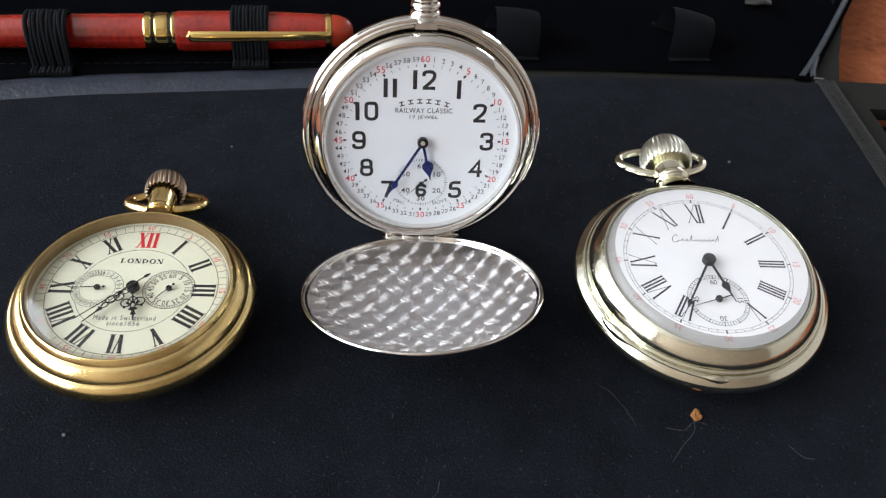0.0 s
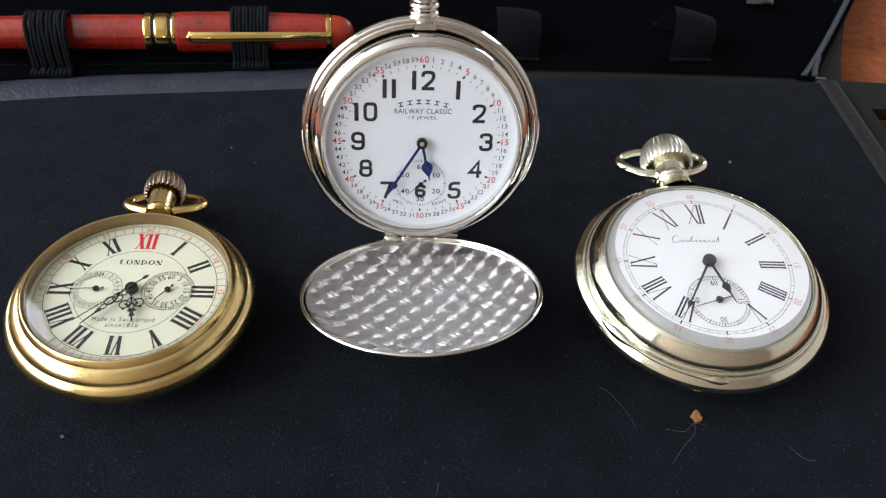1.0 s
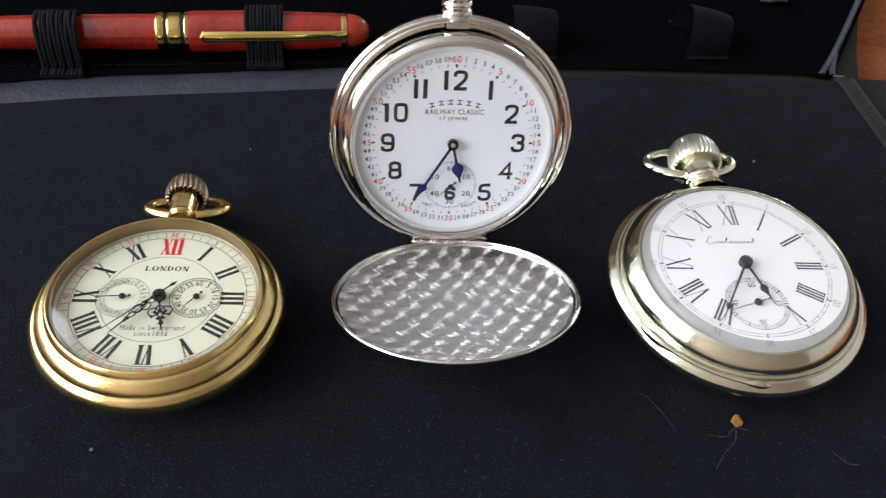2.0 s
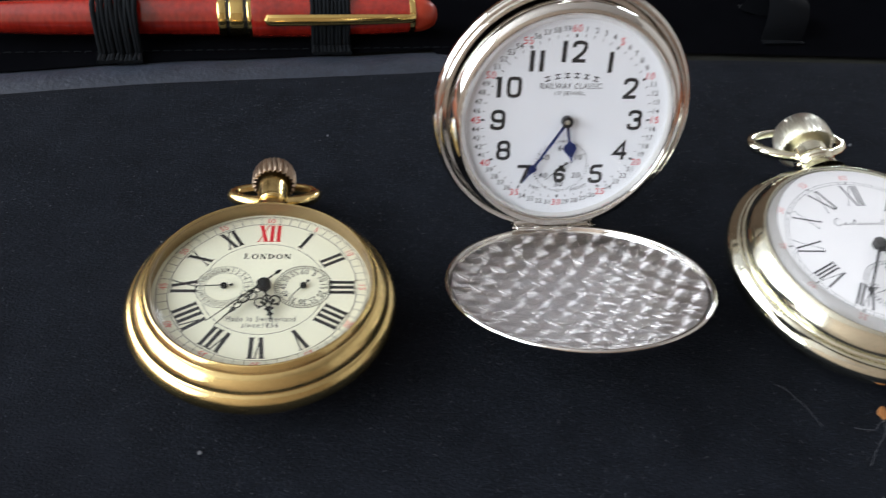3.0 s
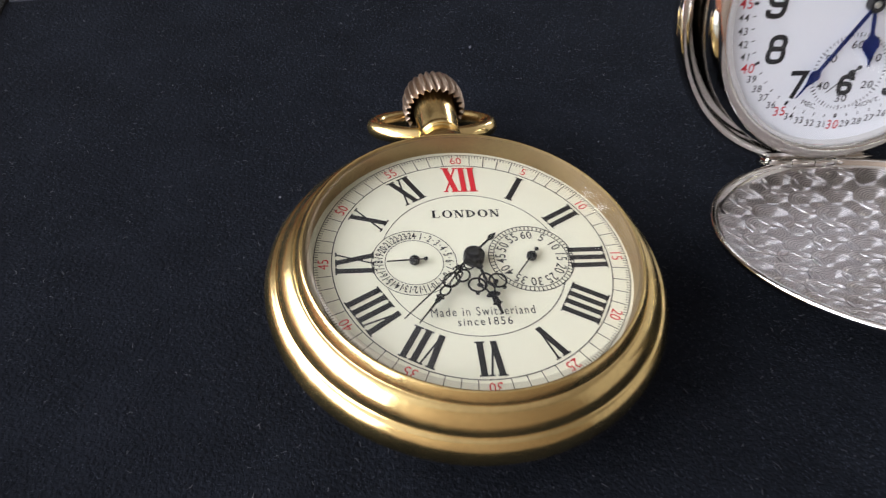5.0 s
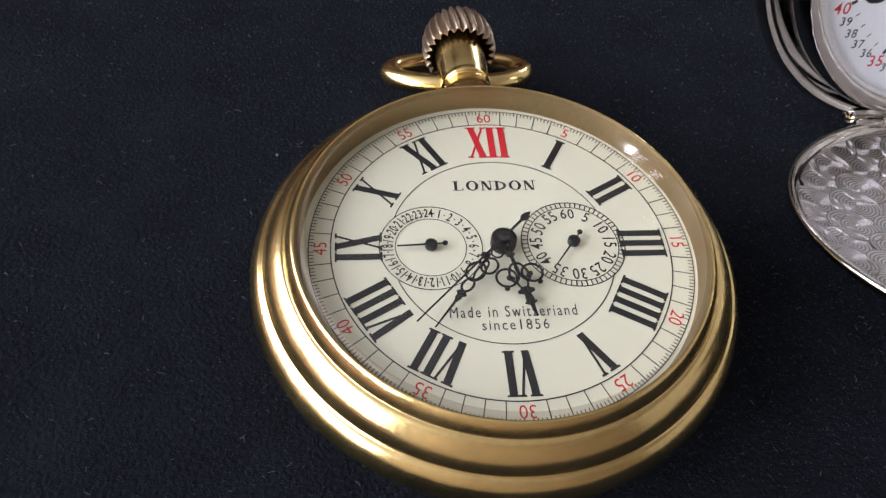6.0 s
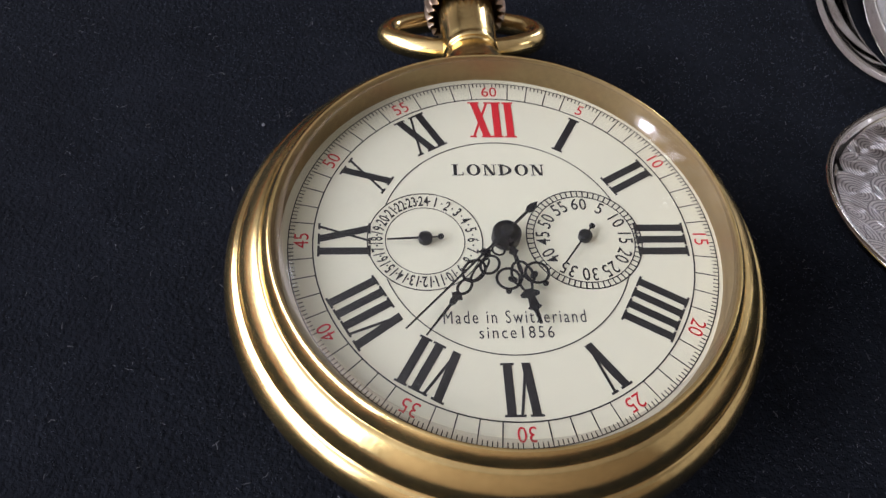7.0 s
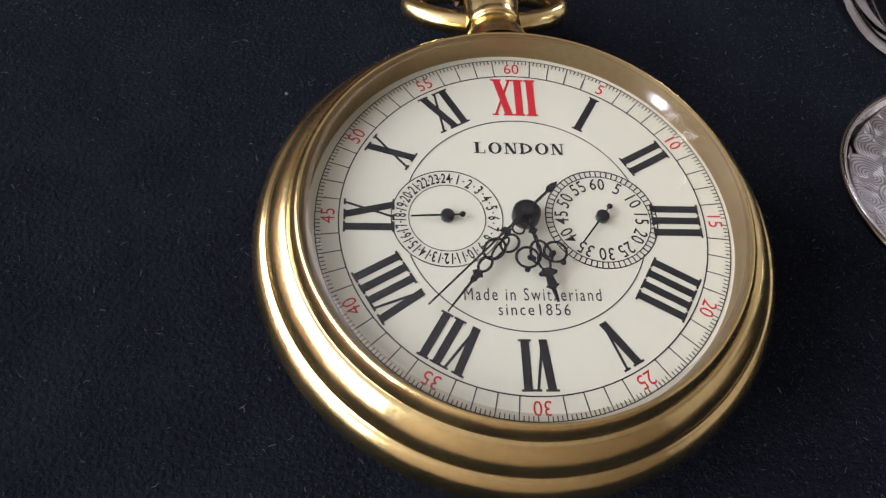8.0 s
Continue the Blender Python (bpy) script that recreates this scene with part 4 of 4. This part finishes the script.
lid_prof = smooth_profile([(0.01, -5.0), (10, -4.7), (18, -3.6), (23.2, -1.9), (25.2, -0.5), (25.55, 0.1), (25.4, 0.5), (25.0, 0.6), (24.7, 0.35), (24.5, -0.3), (24.2, -0.75), (23.4, -1.25)], 4)
lid = part("lid", lathe(lid_prof, 128), CHROME, silver, "open domed lid with engine-turned inside", m=lid_m)
def spot_mesh(rings, seg, xx, yy, lift):
    """One circularly brushed spot laid into the bowl, with its polar layout."""
    v, f, uvs = [], [], []
    for n, q in enumerate(rings):
        groove = 0.02 if n == len(rings) - 1 else (0.0 if n % 2 else -0.013) + 0.17 * q * q
        for k in range(seg):
            a = 2 * math.pi * k / seg
            x, y = xx + SPOT * q * math.cos(a), yy + SPOT * q * math.sin(a)
            d = math.hypot(x, y)
            if d > 24.15:
                x, y, d = x * 24.15 / d, y * 24.15 / d, 24.15
            v.append((x, y, dish(d) + lift + groove))
    for ri in range(len(rings) - 1):
        for k in range(seg):
            m = (k + 1) % seg
            f.append((ri * seg + k, (ri + 1) * seg + k, (ri + 1) * seg + m, ri * seg + m))
            uvs += [(k / seg, rings[ri]), (k / seg, rings[ri + 1]), ((k + 1) / seg, rings[ri + 1]), ((k + 1) / seg, rings[ri])]
    me = mesh_of("brushed_spot", (v, f), TURNED, 50)
    layer = me.uv_layers.new(name="spots")
    for i, uvp in enumerate(uvs):
        layer.data[i].uv = uvp
    return me


SPOT = 3.15
RINGS = [0.015] + [k / 16 for k in range(1, 16)] + [0.985, 1.0]
lining = part("lining", lathe([(r, dish(r) - 0.1) for r in np.linspace(24.3, 0.01, 24)], 96), CHROME, lid, "steel lining with overlapping brushed spots")
spot_rnd = random.Random(11)
for row in range(12, -1, -1):
    yy = (row - 6) * 4.1
    for col in range(-5, 6):
        xx = col * 5.0 + (2.5 if row % 2 else 0.0) + spot_rnd.uniform(-0.4, 0.4)
        dy = spot_rnd.uniform(-0.4, 0.4)
        if math.hypot(xx, yy + dy) > 25.8:
            continue
        piece("brushed_spot", spot_mesh(RINGS, 28, xx, yy + dy, 0.05 * (12 - row) + 0.03 * (col % 2) + 0.012 * spot_rnd.randint(0, 4)), lining, Matrix())
part("hinge_leaf", box(-9.2, 9.2, 24.6, 26.4, -0.2, 0.75), CHROME, lid, "flat silver hinge leaf")

# ---- nickel open-face watch with enamel dial ----
CM = pose(0.12185, 0.00858, 0.01577, 5.375, -1.646, -1.557) @ Matrix.Scale(0.961, 4)
nick = thing("pocket_watch", CM, "worn nickel open-face pocket watch with white dial on the cloth", "pocket watch", "pocket watches")
part("case_back", lathe(smooth_profile([(0.01, -15.4), (12, -14.9), (19, -13.8), (24.5, -12.0), (27.8, -10.2), (29.4, -8.4), (29.8, -6.9), (29.4, -5.6), (28.5, -4.75), (27.95, -4.3), (27.5, -4.15), (27.2, -4.3)], 5), 128), NICKEL, nick, "rounded worn nickel case back")
part("case_band", lathe(smooth_profile([(27.2, -4.3), (27.34, -4.1), (27.36, -3.85), (27.2, -3.6), (26.9, -3.45), (26.6, -3.45), (26.4, -3.6)], 4), 128), NICKEL, nick)
part("bezel", lathe(smooth_profile([(26.4, -3.6), (26.58, -3.3), (26.6, -2.95), (26.35, -2.3), (25.9, -1.5), (25.3, -0.7), (24.75, -0.05), (24.25, 0.4), (23.75, 0.7), (23.45, 0.4), (23.35, -0.2)], 5), 128), NICKEL, nick, "broad worn nickel bezel")
# the bevel's grey reflections are painted as a half-clear colour
ob = part("crystal_rim", lathe(smooth_profile([(23.5, 0.3), (22.95, 1.2), (22.4, 1.8), (21.7, 2.2)], 3), 96), BEVEL_TINT, nick, "broad glass bevel, tinted for its grey reflections", smooth=60)
ob.visible_shadow = False
ob = part("crystal", lathe(smooth_profile([(21.7, 2.2), (18, 2.7), (12, 3.1), (6, 3.25), (0.01, 3.3)], 4), 96), GLASS, nick, "clear bevelled watch glass", smooth=60)
ob.visible_shadow = False
ndial = part("dial", lathe([(0.01, 0), (8, 0), (16, 0), (23.1, 0), (23.1, -0.6), (0.01, -0.6)], 96), PORCELAIN, nick, "white enamel dial with thin numerals")
part("minute_track", joined([band(18.55, 18.63, SZ), band(19.25, 19.33, SZ), ring_ticks(18.6, 19.3, 60, 0.09, None, SZ), ring_ticks(18.5, 19.5, 12, 0.3, None, SZ)]), GREY_INK, ndial, smooth=0)
for k, body in enumerate(("XII", "I", "II", "III", "IIII", "V", "VI", "VII", "VIII", "IX", "X", "XI")):
    if k == 6:
        continue
    short = k in (5,)
    geo = roman(body, 6.0 if not short else 5.2, 0.42, 0.14, 0.36, 0.10)
    ob = part("hour_numeral", geo, GREY_INK, ndial, smooth=0)
    ob.matrix_basis = at(*polar(15.0 if not short else 15.4, 30 * k), SZ, 30 * k)
for k in range(12):
    piece("minute_numeral", text_mesh(str(5 * k or 60), 1.55, PALE_RED, 0.0, narrow=0.9), ndial, at(*polar(20.7, 30 * k), SZ, 30 * k))
nsub = part("seconds_subdial", joined([band(6.75, 6.85, 0, 96), band(5.95, 6.02, 0, 96), ring_ticks(6.0, 6.8, 60, 0.1), ring_ticks(5.8, 6.9, 12, 0.2)]), GREY_INK, ndial, "small seconds dial", smooth=0)
nsub.matrix_basis = at(0.1, -10.6, SZ)
for k, deg in ((60, 0), (15, 90), (30, 180), (45, 270)):
    piece("small_numeral", text_mesh(str(k), 1.35, GREY_INK, 0.0, narrow=0.9), nsub, at(*polar(4.95, deg), 0.004, deg))
# maker's script as a plain flowing stroke
script = [(-5.4, 1.0), (-5.9, 1.5), (-6.5, 1.0), (-6.7, 0.0), (-6.3, -0.8), (-5.6, -0.8), (-5.0, -0.2)]
for k in range(9):
    hgt = 1.6 if k in (2, 8) else 0.55
    script += [(-4.7 + 1.05 * k, -0.5), (-4.35 + 1.05 * k, -0.45 + hgt * 0.6), (-4.15 + 1.05 * k, -0.35 + hgt), (-4.05 + 1.05 * k, -0.5)]
ob = part("script_stroke", tube([(x + 0.25 * y, y, 0) for x, y in script], 0.07, 6, flatten=0.15), GREY_INK, ndial)
ob.matrix_basis = at(-0.3, 6.8, SZ + 0.02, -1)
ob = part("minute_hand", spade(19.3, 0.3, 0.2, 0.62, 14.2), DARK_STEEL, nick, "dark steel spade minute hand")
ob.matrix_basis = at(0, 0, 1.3, 209.6)
ob = part("hour_hand", spade(12.2, 0.32, 0.24, 0.95, 7.6), DARK_STEEL, nick, "dark steel spade hour hand")
ob.matrix_basis = at(0, 0, 0.95, 163)
part("hub", lathe([(1.45, 0.4), (1.5, 1.6), (1.35, 1.85), (0.8, 1.95), (0.01, 1.9)], 36), DARK_STEEL, nick, "dark steel hub")
ob = part("small_seconds_pointer", joined([slab([(-0.13, -3.3), (0.13, -3.3), (0.05, 6.0), (-0.05, 6.0)], 0, 0.1), slab([(-0.5, -3.5), (0.5, -3.5), (0.5, -3.25), (-0.5, -3.25)], 0, 0.1), lathe([(0.8, -0.2), (0.8, 0.35), (0.65, 0.5), (0.01, 0.5)], 24)]), DARK_STEEL, nick)
ob.matrix_basis = at(0.1, -10.6, 0.5, 251)
NP = -5.0
NICK_LEAN = Matrix.Rotation(radians(2.0), 4, "Z")
part("pendant", moved(lathe(smooth_profile([(5.8, 25.6), (4.9, 27.4), (4.4, 28.7), (4.1, 29.5), (4.6, 30.1), (4.7, 30.8), (4.2, 31.5), (4.15, 33), (4.4, 37.0), (4.4, 40.1), (0.01, 40.2)], 4), 48), NICK_LEAN @ Matrix.Translation((0, 0, NP)) @ ALONG_Y), NICKEL, nick, "turned nickel pendant neck")
np_prof = smooth_profile([(3.9, 37.4), (4.7, 36.9), (5.5, 36.2), (6.05, 35.7), (6.5, 36.0), (6.7, 37.8), (6.4, 40.6), (5.4, 43.0), (3.8, 44.4), (1.6, 45.0), (0.01, 45.1)], 3)
part("crown", moved(crown_geo(np_prof, 34, 0.08, 6, 0.0), NICK_LEAN @ Matrix.Translation((0, 0, NP)) @ ALONG_Y), SATIN_NICKEL, nick, "large fluted nickel winding crown")
part("bow", moved(bow_geo(11.4, 12.5, 1.25, radians(15)), Matrix.Translation((-1.7, 33.0, NP)) @ Matrix.Rotation(radians(3), 4, "Z")), NICKEL, nick, "round nickel bow folded down")
# lip and ridge of the case opening
lip = []
for k in range(25):
    u = k / 24
    x, y = polar(28.1 - 0.5 * math.sin(math.pi * u), 243.5 - 62.5 * u)
    lip.append((x * 1.012, y * 1.012, -4.35))
part("case_lip", tube(lip, [0.4 + (0.75 * math.sin(math.pi * k / 8) if k < 8 else 0.0) + (0.55 * math.sin(math.pi * (k - 20) / 4.4) if k > 20 else 0.0) - (0.25 if k in (0, 24) else 0.0) for k in range(25)], 10), NICKEL, nick, "raised opening lip")

# ---- crumb, lint and hairs on the cloth ----
cr = bmesh.new()
bmesh.ops.create_icosphere(cr, subdivisions=2, radius=1.0)
for v in cr.verts:
    n = noise.noise(v.co * 1.7 + Vector((3, 1, 2)))
    v.co = Vector((v.co.x * 1.0, v.co.y * 1.5, v.co.z * 0.6 + 0.35)) * (1 + 0.6 * n)
me = bpy.data.meshes.new("crumb")
cr.to_mesh(me)
cr.free()
me.transform(Matrix.Scale(MM, 4))
me.materials.append(CRUMB)
crumb = new("crumb", me)
crumb.matrix_world = at(116.0, -20.9, 0.2, 20)
tagged(crumb, "small brown dry crumb on the black cloth", "crumb")


def hair(points, r, label, mat):
    pts = smooth_profile(points, 6)
    whole("hair", tube([(x, y, 0.25 + 0.3 * abs(math.sin(i * 0.37))) for i, (x, y) in enumerate(pts)], r, 5), mat, label, "hair", group="hairs on the cloth")


hair([(96.9, -13.8), (99.0, -15.5), (101.0, -19.0), (102.8, -23.4)], 0.028, "thin grey hair on the black cloth", FIBRE)
hair([(115.3, -22.0), (114.5, -25.0), (111.5, -28.0), (108.4, -31.7)], 0.03, "thin grey hair under the crumb", FIBRE)
hair([(118.0, -23.0), (115.0, -22.6), (112.5, -24.5), (109.0, -23.8)], 0.028, "thin grey hair under the crumb", FIBRE)
hair([(133.7, -27.7), (135.4, -30.2), (137.9, -30.9)], 0.03, "short grey hair on the black cloth", FIBRE)
hair([(60.0, -40.0), (61.5, -38.5), (62.0, -36.0)], 0.028, "short grey hair on the black cloth", FIBRE)

rnd = random.Random(7)


def pile(count, x0, x1, y0, y1):
    """Short velvet pile that catches the light, over a stretch of the pad."""
    v, f = [], []
    for _ in range(count):
        x, y, a = rnd.uniform(x0, x1), rnd.uniform(y0, y1), rnd.uniform(0, 6.28)
        if y > back_edge(x) - 4:
            continue
        l, w, h = rnd.uniform(0.1, 0.32), rnd.uniform(0.02, 0.045), rnd.uniform(0.03, 0.16)
        c, s = math.cos(a), math.sin(a)
        n = len(v)
        z = pad_z(x, y)
        v += [(x - w * s, y + w * c, z), (x + w * s, y - w * c, z), (x + l * c, y + l * s, z + h), (x, y, z + 0.06)]
        f += [(n, n + 1, n + 2), (n + 1, n + 3, n + 2), (n + 3, n, n + 2)]
    whole("velvet_pile", (v, f), PILE, "short black velvet pile on the cloth pad", "velvet pile", kind="stuff", smooth=0)


pile(60000, -72, 70, -55, 80)
pile(22000, 70, 190, -55, 108)


def lint(name, count, size, r, mat, label):
    geos = []
    for _ in range(count):
        x, y = rnd.uniform(-72, 190), rnd.uniform(-70, 100)
        if y > back_edge(x) - 4:
            continue
        a, l = rnd.uniform(0, 6.28), rnd.uniform(0.3, 1.0) * size
        b = a + rnd.uniform(-0.9, 0.9)
        z = rnd.uniform(0.02, 0.2)
        geos.append(tube([(x, y, z), (x + l * math.cos(a), y + l * math.sin(a), z + 0.08), (x + l * (math.cos(a) + math.cos(b)), y + l * (math.sin(a) + math.sin(b)), z)], r * rnd.uniform(0.6, 1.4), 4))
    whole(name, joined(geos), mat, label, "lint", kind="stuff", smooth=0)


lint("lint", 2600, 0.4, 0.028, DARK_FIBRE, "fine grey lint scattered over the black cloth")
lint("pale_lint", 170, 0.16, 0.045, FIBRE, "pale lint flecks scattered over the black cloth")
for x, y, s in ((-9.1, -26.5, 0.36), (149.0, 64.5, 0.42), (9.4, 62.7, 0.25), (-24.0, 24.0, 0.2)):
    whole("lint_speck", moved(joined([lathe([(0.01, 0), (s, 0.05), (s * 0.9, s * 0.7), (0.01, s * 0.9)], 7)]), Matrix.Rotation(0.4, 4, "X")), FIBRE, "tiny white lint speck on the black cloth", "lint", m=at(x, y, 0.02), group="lint specks")
